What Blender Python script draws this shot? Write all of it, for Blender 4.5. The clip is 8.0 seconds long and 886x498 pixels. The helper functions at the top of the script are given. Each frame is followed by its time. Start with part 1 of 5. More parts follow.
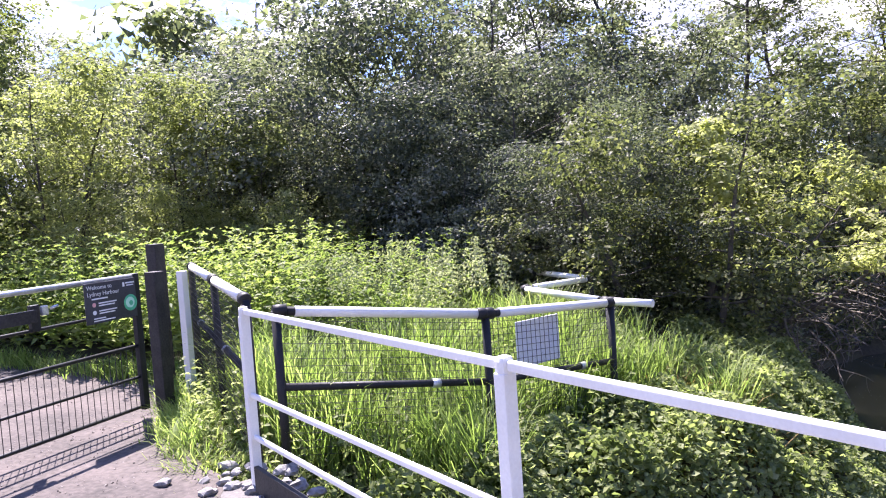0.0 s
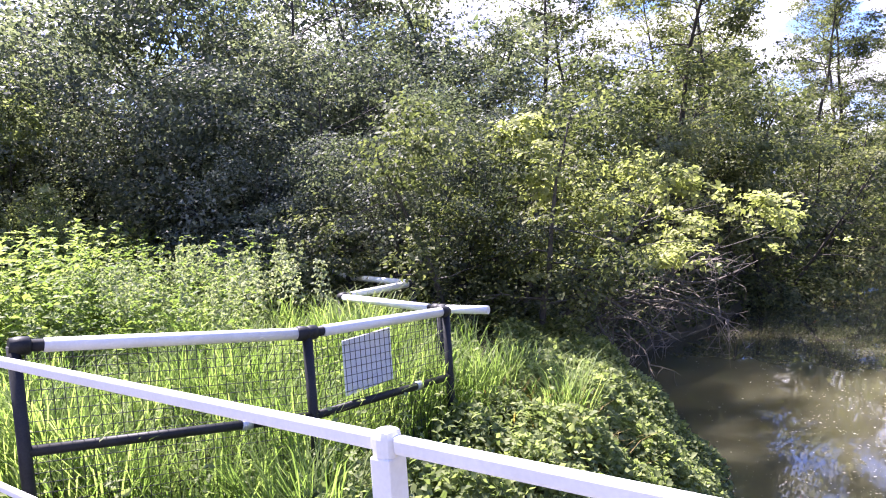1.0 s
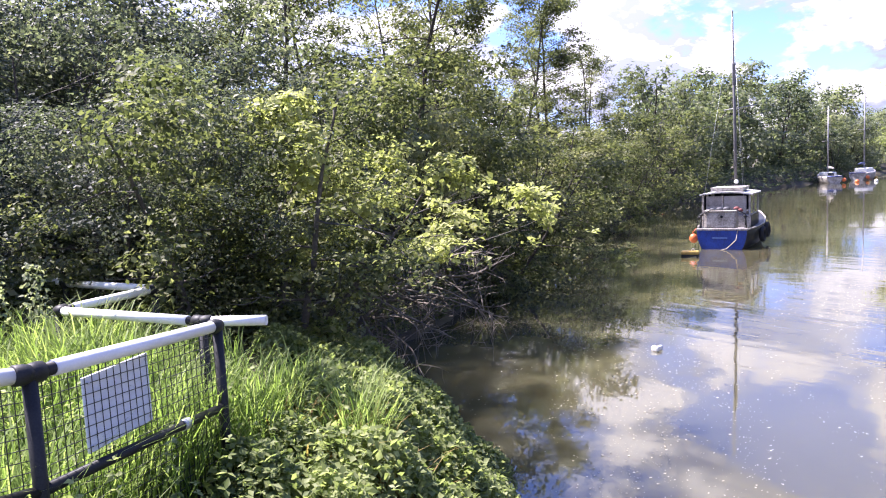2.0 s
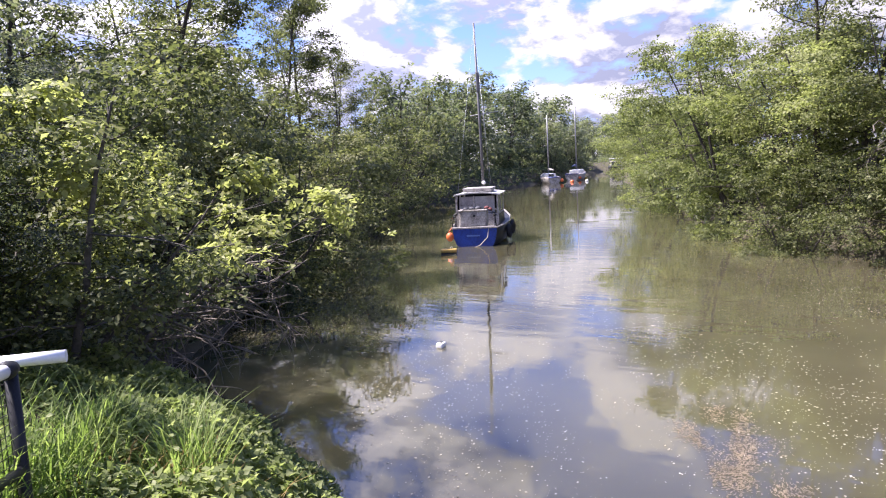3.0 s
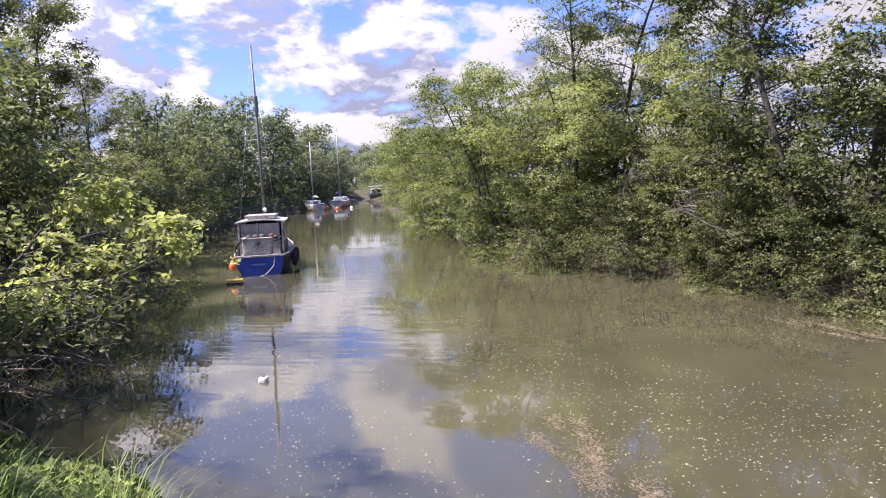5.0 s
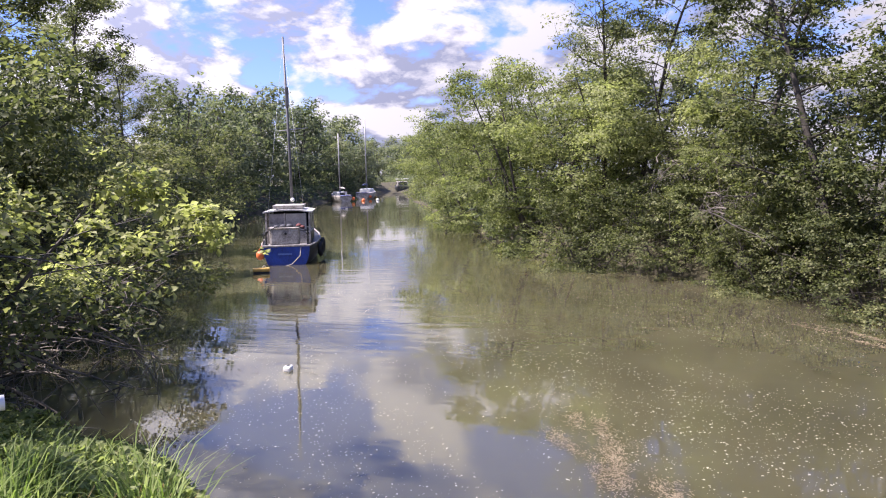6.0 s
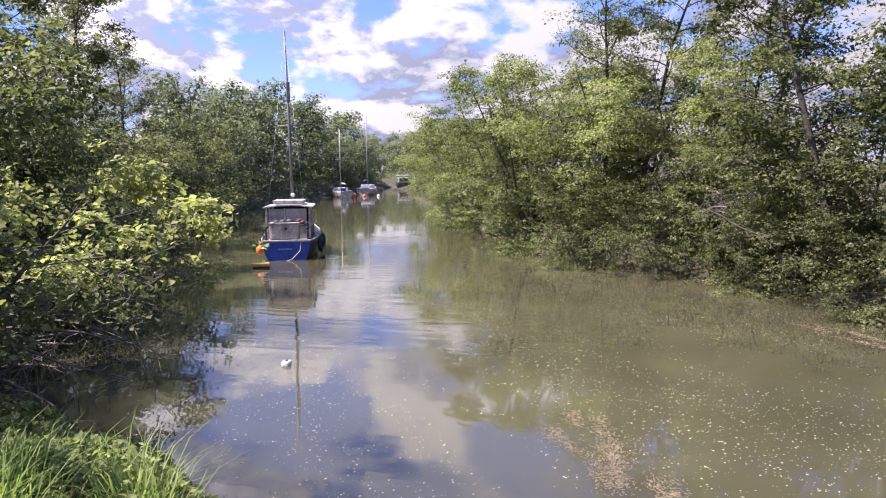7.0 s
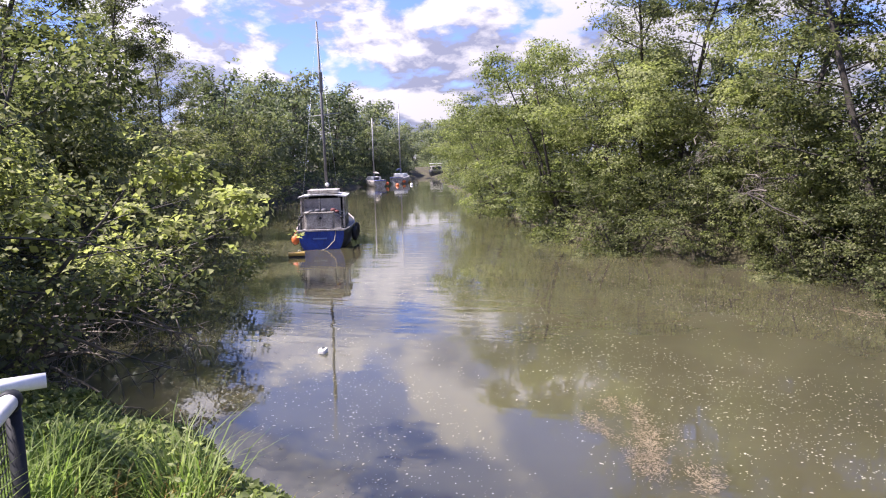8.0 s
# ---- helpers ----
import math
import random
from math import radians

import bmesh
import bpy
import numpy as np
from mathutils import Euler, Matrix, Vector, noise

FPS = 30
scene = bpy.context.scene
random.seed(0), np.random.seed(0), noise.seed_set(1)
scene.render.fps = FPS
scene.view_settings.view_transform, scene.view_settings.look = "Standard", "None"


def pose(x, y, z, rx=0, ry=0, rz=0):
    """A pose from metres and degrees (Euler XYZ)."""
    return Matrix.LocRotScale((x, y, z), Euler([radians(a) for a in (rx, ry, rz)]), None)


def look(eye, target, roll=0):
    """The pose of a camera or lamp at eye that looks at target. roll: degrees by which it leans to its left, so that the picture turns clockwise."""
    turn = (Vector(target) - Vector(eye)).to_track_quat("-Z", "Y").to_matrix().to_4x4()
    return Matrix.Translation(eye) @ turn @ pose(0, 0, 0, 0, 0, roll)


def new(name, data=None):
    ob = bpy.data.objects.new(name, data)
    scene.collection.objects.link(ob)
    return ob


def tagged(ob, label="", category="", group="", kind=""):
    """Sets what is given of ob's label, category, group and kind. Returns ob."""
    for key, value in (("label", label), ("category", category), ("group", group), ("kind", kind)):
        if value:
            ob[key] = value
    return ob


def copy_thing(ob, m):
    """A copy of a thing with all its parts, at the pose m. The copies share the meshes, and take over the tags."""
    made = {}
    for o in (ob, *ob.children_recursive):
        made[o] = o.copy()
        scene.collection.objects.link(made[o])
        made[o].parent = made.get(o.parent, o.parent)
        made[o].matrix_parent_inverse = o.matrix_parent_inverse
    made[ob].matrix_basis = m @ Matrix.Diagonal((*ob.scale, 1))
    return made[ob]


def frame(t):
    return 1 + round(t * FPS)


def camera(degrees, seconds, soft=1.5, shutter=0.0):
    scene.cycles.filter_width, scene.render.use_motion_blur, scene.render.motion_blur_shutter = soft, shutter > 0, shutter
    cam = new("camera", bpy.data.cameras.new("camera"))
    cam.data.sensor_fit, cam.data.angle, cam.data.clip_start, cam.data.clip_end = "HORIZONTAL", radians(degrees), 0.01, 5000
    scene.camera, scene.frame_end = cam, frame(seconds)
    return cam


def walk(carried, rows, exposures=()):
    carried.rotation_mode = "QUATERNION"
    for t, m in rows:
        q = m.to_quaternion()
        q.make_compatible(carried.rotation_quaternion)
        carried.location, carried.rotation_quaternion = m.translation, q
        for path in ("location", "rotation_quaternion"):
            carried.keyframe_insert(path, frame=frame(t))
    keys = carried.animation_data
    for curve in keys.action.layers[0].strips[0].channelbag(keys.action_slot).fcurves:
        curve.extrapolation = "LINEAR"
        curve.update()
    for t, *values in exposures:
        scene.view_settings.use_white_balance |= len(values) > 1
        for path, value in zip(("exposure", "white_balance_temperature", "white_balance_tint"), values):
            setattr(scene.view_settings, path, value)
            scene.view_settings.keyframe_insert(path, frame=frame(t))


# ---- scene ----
cam = camera(63.2, 8.0, soft=1.1)
PATH = [
    (0, (0.084, -0.544, 1.591), (-0.004, 1.45, 1.476), -3.9),
    (0.5, (0.062, -0.069, 1.568), (0.27, 1.916, 1.44), -2.9),
    (1, (-0.045, 0.362, 1.559), (0.422, 2.301, 1.411), -3.8),
    (1.2, (-0.114, 0.583, 1.546), (0.547, 2.464, 1.396), -3.6),
    (2.3, (-0.16, 1.523, 1.536), (1.127, 3.036, 1.305), -2.7),
    (2.5, (-0.208, 1.639, 1.54), (1.181, 3.058, 1.303), -2.9),
    (3, (-0.371, 1.966, 1.554), (1.264, 3.094, 1.319), -3.0),
    (3.5, (-0.465, 2.35, 1.497), (1.274, 3.313, 1.272), -1.9),
    (4, (-0.563, 2.681, 1.534), (1.23, 3.547, 1.344), -2.2),
    (4.5, (-0.678, 2.966, 1.569), (1.217, 3.58, 1.391), -2.7),
    (4.7, (-0.705, 3.041, 1.564), (1.217, 3.56, 1.374), -2.8),
    (6, (-0.8, 3.062, 1.596), (1.1, 3.653, 1.389), -1.2),
    (6.5, (-0.794, 3.052, 1.595), (1.107, 3.638, 1.391), -0.3),
    (7, (-0.77, 3.054, 1.586), (1.128, 3.646, 1.37), -0.7),
    (7.5, (-0.783, 3.046, 1.586), (1.102, 3.671, 1.347), -1.3),
    (8, (-0.777, 3.056, 1.575), (1.088, 3.736, 1.328), -1.6),
]
walk(cam, [(t, look(eye, target, roll)) for t, eye, target, roll in PATH],
     [(0.0, 2.02, 6100, 28), (1.2, 2.22, 6050, 29), (2.5, 1.78, 6080, 27), (4.5, 1.38, 6150, 26), (8.0, 1.4, 6180, 26)])

# ---- world, sun ----
SUN_YAW, SUN_UP = 27.0, 57.0  # degrees to the left of +y, degrees above the horizon
sun_from = Vector((-math.sin(radians(SUN_YAW)) * math.cos(radians(SUN_UP)), math.cos(radians(SUN_YAW)) * math.cos(radians(SUN_UP)), math.sin(radians(SUN_UP))))
sun = new("sun", bpy.data.lights.new("sun", "SUN"))
sun.data.energy, sun.data.angle, sun.data.color = 5.0, radians(0.6), (1.0, 0.95, 0.86)
sun.matrix_world = look(sun_from * 60, (0, 0, 0))


CLOUD_AT = (3.1, 7.4, 0.0)


def build_world():
    world = bpy.data.worlds.new("sky")
    scene.world = world
    world.use_nodes = True
    nt = world.node_tree
    nt.nodes.clear()
    N, L = nt.nodes.new, nt.links.new
    sky = N("ShaderNodeTexSky")
    sky.sky_type, sky.sun_disc = "NISHITA", False
    sky.sun_elevation, sky.sun_rotation = radians(SUN_UP), radians(-SUN_YAW)
    sky.air_density, sky.dust_density, sky.ozone_density = 1.0, 0.6, 2.0
    co = N("ShaderNodeTexCoord")
    sep = N("ShaderNodeSeparateXYZ")
    L(co.outputs["Generated"], sep.inputs[0])
    # a flat layer of cloud: the direction divided by its height
    up = N("ShaderNodeMath"); up.operation = "MAXIMUM"; up.inputs[1].default_value = 0.0
    L(sep.outputs["Z"], up.inputs[0])
    lift = N("ShaderNodeMath"); lift.operation = "ADD"; lift.inputs[1].default_value = 0.38
    L(up.outputs[0], lift.inputs[0])
    dv = N("ShaderNodeVectorMath"); dv.operation = "DIVIDE"
    L(co.outputs["Generated"], dv.inputs[0])
    comb = N("ShaderNodeCombineXYZ")
    for k in range(2):
        L(lift.outputs[0], comb.inputs[k])
    comb.inputs[2].default_value = 1.0
    L(comb.outputs[0], dv.inputs[1])
    thin = N("ShaderNodeMath"); thin.operation = "MULTIPLY_ADD"; thin.inputs[1].default_value = -0.34; thin.inputs[2].default_value = 0.075
    L(up.outputs[0], thin.inputs[0])

    def ramp(src, stops):
        r = N("ShaderNodeValToRGB")
        els = r.color_ramp.elements
        els[0].position, els[0].color = stops[0][0], (*stops[0][1], 1)
        els[1].position, els[1].color = stops[1][0], (*stops[1][1], 1)
        for p, c in stops[2:]:
            e = els.new(p); e.color = (*c, 1)
        L(src, r.inputs[0])
        return r

    def density(shrink, shift):
        """The cloud's noise, seen a little nearer the zenith and the sun for its shading."""
        m2 = N("ShaderNodeMapping")
        m2.inputs["Location"].default_value, m2.inputs["Scale"].default_value = shift, (shrink, shrink, 1.0)
        L(dv.outputs[0], m2.inputs["Vector"])
        ad = N("ShaderNodeVectorMath"); ad.operation = "ADD"; ad.inputs[1].default_value = CLOUD_AT
        L(m2.outputs[0], ad.inputs[0])
        n = N("ShaderNodeTexNoise")
        n.inputs["Scale"].default_value, n.inputs["Detail"].default_value, n.inputs["Roughness"].default_value = 4.2, 9, 0.56
        n.inputs["Distortion"].default_value = 0.15
        L(ad.outputs[0], n.inputs["Vector"])
        return n.outputs[0]

    here = density(1.0, (0, 0, 0))
    above = density(0.93, (-0.03, 0.04, 0))
    less = N("ShaderNodeMath"); less.operation = "ADD"
    L(here, less.inputs[0]); L(thin.outputs[0], less.inputs[1])
    cover = ramp(less.outputs[0], [(0.435, (0, 0, 0)), (0.52, (1, 1, 1))])
    diff = N("ShaderNodeMath"); diff.operation = "SUBTRACT"
    L(here, diff.inputs[0]); L(above, diff.inputs[1])
    lit = N("ShaderNodeMath"); lit.operation = "MULTIPLY_ADD"; lit.inputs[1].default_value = 4.2; lit.inputs[2].default_value = 0.43
    L(diff.outputs[0], lit.inputs[0])
    body = ramp(lit.outputs[0], [(0.25, (0.44, 0.48, 0.62)), (0.66, (1.0, 1.0, 1.01))])
    skyc = N("ShaderNodeBackground"); skyc.inputs[1].default_value = 0.082
    deep = N("ShaderNodeMix"); deep.data_type = "RGBA"; deep.blend_type = "MULTIPLY"; deep.inputs[0].default_value = 1.0
    deep.inputs[7].default_value = (0.66, 0.76, 1.15, 1)
    L(sky.outputs[0], deep.inputs[6]); L(deep.outputs[2], skyc.inputs[0])
    # clouds are brighter towards the sun
    near_sun = N("ShaderNodeVectorMath"); near_sun.operation = "DOT_PRODUCT"; near_sun.inputs[1].default_value = sun_from
    L(co.outputs["Generated"], near_sun.inputs[0])
    glow = N("ShaderNodeMapRange")
    for k, q in zip(("From Min", "From Max", "To Min", "To Max"), (-0.15, 0.8, 0.29, 0.78)):
        glow.inputs[k].default_value = q
    L(near_sun.outputs["Value"], glow.inputs[0])
    cl = N("ShaderNodeBackground"); L(glow.outputs[0], cl.inputs[1])
    L(body.outputs[0], cl.inputs[0])
    mix = N("ShaderNodeMixShader")
    L(cover.outputs[0], mix.inputs[0]); L(skyc.outputs[0], mix.inputs[1]); L(cl.outputs[0], mix.inputs[2])
    out = N("ShaderNodeOutputWorld")
    L(mix.outputs[0], out.inputs[0])


build_world()

# ---- materials ----


def material(name, low, high, rough=0.7, scale=6.0, fine=60.0, bump=0.15, metal=0.0, depth=0.01, spec=0.5):
    """A surface whose colour goes from low to high by coarse stains and fine grain."""
    m = bpy.data.materials.new(name)
    m.use_nodes = True
    nt = m.node_tree
    N, L = nt.nodes.new, nt.links.new
    b = nt.nodes["Principled BSDF"]
    co = N("ShaderNodeTexCoord")
    n1, n2 = N("ShaderNodeTexNoise"), N("ShaderNodeTexNoise")
    n1.inputs["Scale"].default_value, n1.inputs["Detail"].default_value = scale, 6
    n2.inputs["Scale"].default_value, n2.inputs["Detail"].default_value = fine, 4
    for n in (n1, n2):
        L(co.outputs["Object"], n.inputs["Vector"])
    mx = N("ShaderNodeMix"); mx.data_type = "FLOAT"; mx.inputs[0].default_value = 0.42
    L(n1.outputs[0], mx.inputs[2]); L(n2.outputs[0], mx.inputs[3])
    r = N("ShaderNodeValToRGB")
    r.color_ramp.elements[0].position, r.color_ramp.elements[0].color = 0.36, (*low, 1)
    r.color_ramp.elements[1].position, r.color_ramp.elements[1].color = 0.64, (*high, 1)
    L(mx.outputs[0], r.inputs[0]); L(r.outputs[0], b.inputs["Base Color"])
    rr = N("ShaderNodeMapRange")
    rr.inputs["To Min"].default_value, rr.inputs["To Max"].default_value = max(rough - 0.12, 0.03), min(rough + 0.12, 1)
    L(n1.outputs[0], rr.inputs[0]); L(rr.outputs[0], b.inputs["Roughness"])
    b.inputs["Metallic"].default_value = metal
    b.inputs["Specular IOR Level"].default_value = spec
    if bump:
        bp = N("ShaderNodeBump"); bp.inputs["Strength"].default_value, bp.inputs["Distance"].default_value = bump, depth
        L(mx.outputs[0], bp.inputs["Height"]); L(bp.outputs[0], b.inputs["Normal"])
    return m


def leaf_material(name, dark, mid, light, gloss=0.55, through_=0.5):
    """Leaves: each one its own tint, lit from both sides."""
    m = bpy.data.materials.new(name)
    m.use_nodes = True
    nt = m.node_tree
    N, L = nt.nodes.new, nt.links.new
    b = nt.nodes["Principled BSDF"]
    dark, mid, light = [(c[0] * 1.24, c[1] * 1.22, c[2] * 1.42) for c in (dark, mid, light)]
    geo, co = N("ShaderNodeNewGeometry"), N("ShaderNodeTexCoord")
    n1 = N("ShaderNodeTexNoise"); n1.inputs["Scale"].default_value, n1.inputs["Detail"].default_value = 0.7, 3
    L(co.outputs["Object"], n1.inputs["Vector"])
    mx = N("ShaderNodeMix"); mx.data_type = "FLOAT"; mx.inputs[0].default_value = 0.33
    L(n1.outputs[0], mx.inputs[2]); L(geo.outputs["Random Per Island"], mx.inputs[3])
    info = N("ShaderNodeObjectInfo")
    own = N("ShaderNodeMath"); own.operation = "MULTIPLY_ADD"; own.inputs[1].default_value = 0.24
    shift = N("ShaderNodeMath"); shift.operation = "SUBTRACT"; shift.inputs[1].default_value = 0.12
    L(info.outputs["Random"], own.inputs[0]); L(mx.outputs[0], own.inputs[2]); L(own.outputs[0], shift.inputs[0])
    r = N("ShaderNodeValToRGB")
    r.color_ramp.elements[0].position, r.color_ramp.elements[0].color = 0.27, (*dark, 1)
    r.color_ramp.elements[1].position, r.color_ramp.elements[1].color = 0.73, (*light, 1)
    e = r.color_ramp.elements.new(0.5); e.color = (*mid, 1)
    L(shift.outputs[0], r.inputs[0]); L(r.outputs[0], b.inputs["Base Color"])
    b.inputs["Roughness"].default_value, b.inputs["Specular IOR Level"].default_value = 0.5, gloss * 0.5
    tr = N("ShaderNodeBsdfTranslucent")
    tint = N("ShaderNodeMix"); tint.data_type = "RGBA"; tint.blend_type = "MULTIPLY"; tint.inputs[0].default_value = 1.0
    tint.inputs[7].default_value = (1.20, 1.30, 0.80, 1)
    L(r.outputs[0], tint.inputs[6]); L(tint.outputs[2], tr.inputs[0])
    ms = N("ShaderNodeMixShader"); ms.inputs[0].default_value = through_
    out = nt.nodes["Material Output"]
    L(b.outputs[0], ms.inputs[1]); L(tr.outputs[0], ms.inputs[2]); L(ms.outputs[0], out.inputs[0])
    return m


def water_material():
    m = bpy.data.materials.new("river_water")
    m.use_nodes = True
    nt = m.node_tree
    N, L = nt.nodes.new, nt.links.new
    b = nt.nodes["Principled BSDF"]
    co = N("ShaderNodeTexCoord")
    silt = N("ShaderNodeTexNoise"); silt.inputs["Scale"].default_value, silt.inputs["Detail"].default_value = 0.25, 5
    L(co.outputs["Object"], silt.inputs["Vector"])
    r = N("ShaderNodeValToRGB")
    r.color_ramp.elements[0].position, r.color_ramp.elements[0].color = 0.35, (0.054, 0.050, 0.027, 1)
    r.color_ramp.elements[1].position, r.color_ramp.elements[1].color = 0.65, (0.080, 0.074, 0.040, 1)
    L(silt.outputs[0], r.inputs[0]); L(r.outputs[0], b.inputs["Base Color"])
    b.inputs["Roughness"].default_value, b.inputs["IOR"].default_value = 0.012, 1.72
    # turbid: sunlight spreads in the silt, so shadows on it are soft
    b.subsurface_method = "BURLEY"
    b.inputs["Subsurface Weight"].default_value, b.inputs["Subsurface Scale"].default_value = 1.0, 1.2
    b.inputs["Subsurface Radius"].default_value = (1.0, 0.9, 0.6)
    mp = N("ShaderNodeMapping")
    mp.inputs["Rotation"].default_value, mp.inputs["Scale"].default_value = (0, 0, 0), (1.15, 0.24, 1.0)
    L(co.outputs["Object"], mp.inputs["Vector"])
    w1, w2 = N("ShaderNodeTexNoise"), N("ShaderNodeTexNoise")
    w1.inputs["Scale"].default_value, w1.inputs["Detail"].default_value = 1.1, 2
    w2.inputs["Scale"].default_value, w2.inputs["Detail"].default_value = 5.5, 2
    L(mp.outputs[0], w1.inputs["Vector"]); L(mp.outputs[0], w2.inputs["Vector"])
    # breezy bands among calm water
    band = N("ShaderNodeTexNoise"); band.inputs["Scale"].default_value, band.inputs["Detail"].default_value = 0.16, 2
    L(co.outputs["Object"], band.inputs["Vector"])
    calm = N("ShaderNodeMapRange")
    for k, q in zip(("From Min", "From Max", "To Min", "To Max"), (0.42, 0.62, 0.35, 1.5)):
        calm.inputs[k].default_value = q
    L(band.outputs[0], calm.inputs[0])
    fine = N("ShaderNodeMath"); fine.operation = "MULTIPLY_ADD"; fine.inputs[1].default_value = 0.2
    L(w2.outputs[0], fine.inputs[0]); L(w1.outputs[0], fine.inputs[2])
    ad = N("ShaderNodeMath"); ad.operation = "MULTIPLY"
    L(fine.outputs[0], ad.inputs[0]); L(calm.outputs[0], ad.inputs[1])
    bp = N("ShaderNodeBump"); bp.inputs["Strength"].default_value, bp.inputs["Distance"].default_value = 0.26, 0.035
    L(ad.outputs[0], bp.inputs["Height"]); L(bp.outputs[0], b.inputs["Normal"])
    return m


WHITE = material("white_paint", (0.74, 0.73, 0.68), (0.84, 0.83, 0.78), 0.5, 5, 90, 0.2, depth=0.004)
BLACK = material("black_paint", (0.008, 0.008, 0.009), (0.026, 0.027, 0.028), 0.55, 7, 120, 0.2, depth=0.004, spec=0.3)
WIRE = material("dark_wire", (0.015, 0.017, 0.018), (0.05, 0.05, 0.05), 0.55, 9, 90, 0, metal=0.3)
TIMBER = material("dark_timber", (0.012, 0.011, 0.010), (0.05, 0.045, 0.04), 0.75, 8, 70, 0.4)
STEEL = material("galvanised_steel", (0.38, 0.40, 0.42), (0.68, 0.69, 0.70), 0.42, 8, 80, 0.1, metal=0.6)
PATHM = material("trodden_gravel", (0.030, 0.024, 0.020), (0.125, 0.102, 0.090), 0.95, 1.6, 24, 0.6, depth=0.02)
EARTH = material("earth", (0.035, 0.028, 0.016), (0.085, 0.075, 0.035), 0.95, 1.2, 22, 0.6, depth=0.04)
CONCRETE = material("concrete", (0.085, 0.078, 0.072), (0.19, 0.175, 0.16), 0.9, 3, 50, 0.3)
BARK = material("bark", (0.022, 0.018, 0.014), (0.075, 0.064, 0.050), 0.9, 5, 30, 0.7, depth=0.02)
PALEBARK = material("grey_bark", (0.042, 0.036, 0.030), (0.125, 0.112, 0.095), 0.9, 5, 30, 0.6, depth=0.02)
TWIG = material("bare_twig", (0.06, 0.05, 0.04), (0.19, 0.165, 0.135), 0.9, 6, 40, 0)
WATER = water_material()
LEAF_HEDGE = leaf_material("hedge_leaf", (0.047, 0.057, 0.037), (0.119, 0.138, 0.079), (0.255, 0.262, 0.174), gloss=0.3)
LEAF_BRIGHT = leaf_material("young_leaf", (0.070, 0.088, 0.027), (0.162, 0.184, 0.060), (0.290, 0.305, 0.125), gloss=0.35, through_=0.55)
LEAF_BANK = leaf_material("bank_leaf", (0.038, 0.047, 0.018), (0.104, 0.120, 0.042), (0.225, 0.228, 0.098), gloss=0.35)
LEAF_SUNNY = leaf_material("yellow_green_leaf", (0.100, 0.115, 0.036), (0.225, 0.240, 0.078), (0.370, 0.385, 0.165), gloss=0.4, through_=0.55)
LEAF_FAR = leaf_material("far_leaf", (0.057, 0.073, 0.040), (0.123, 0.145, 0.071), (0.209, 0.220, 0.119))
LEAF_BRAMBLE = leaf_material("bramble_leaf", (0.095, 0.125, 0.040), (0.205, 0.240, 0.085), (0.350, 0.375, 0.170), gloss=0.25, through_=0.56)
LEAF_NETTLE = leaf_material("nettle_leaf", (0.070, 0.110, 0.026), (0.155, 0.205, 0.048), (0.260, 0.300, 0.100), gloss=0.3, through_=0.56)
GRASS = leaf_material("grass_blade", (0.066, 0.108, 0.024), (0.148, 0.212, 0.046), (0.270, 0.322, 0.105), gloss=0.3, through_=0.55)
BLOSSOM = leaf_material("pale_blossom", (0.12, 0.15, 0.06), (0.20, 0.23, 0.11), (0.32, 0.33, 0.20), gloss=0.2)
DRY = leaf_material("dry_grass_blade", (0.17, 0.11, 0.03), (0.26, 0.19, 0.06), (0.34, 0.28, 0.12), gloss=0.2)

# ---- helpers for building ----


def part(name, bm, mat, parent=None, label="", smooth=False):
    me = bpy.data.meshes.new(name)
    bm.to_mesh(me)
    bm.free()
    me.materials.append(mat)
    if smooth:
        me.shade_smooth()
    ob = new(name, me)
    ob.parent = parent
    if label:
        tagged(ob, label)
    return ob


def np_part(name, verts, faces, mat, parent=None, smooth=False):
    """A mesh from numpy: faces is (n, 3) or (n, 4)."""
    me = bpy.data.meshes.new(name)
    k = faces.shape[1]
    me.vertices.add(len(verts)); me.vertices.foreach_set("co", np.asarray(verts, np.float32).ravel())
    me.loops.add(faces.size); me.loops.foreach_set("vertex_index", faces.astype(np.int32).ravel())
    me.polygons.add(len(faces))
    me.polygons.foreach_set("loop_start", np.arange(0, faces.size, k, dtype=np.int32))
    me.polygons.foreach_set("loop_total", np.full(len(faces), k, np.int32))
    me.update(calc_edges=True)
    me.materials.append(mat)
    if smooth:
        me.shade_smooth()
    ob = new(name, me)
    ob.parent = parent
    return ob


def thing(name, at, label, category, group="", kind="", turn=0.0):
    ob = new(name)
    ob.empty_display_size = 0.2
    ob.matrix_world = pose(*at, 0, 0, turn)
    return tagged(ob, label, category, group, kind)


def box(bm, centre, size, rz=0.0, bevel=0.0):
    g = bmesh.ops.create_cube(bm, size=1.0, matrix=pose(*centre, 0, 0, rz) @ Matrix.Diagonal((*size, 1)))
    if bevel:
        edges = list({e for v in g["verts"] for e in v.link_edges})
        bmesh.ops.bevel(bm, geom=edges, offset=bevel, segments=2, affect="EDGES", profile=0.6)
    return bm


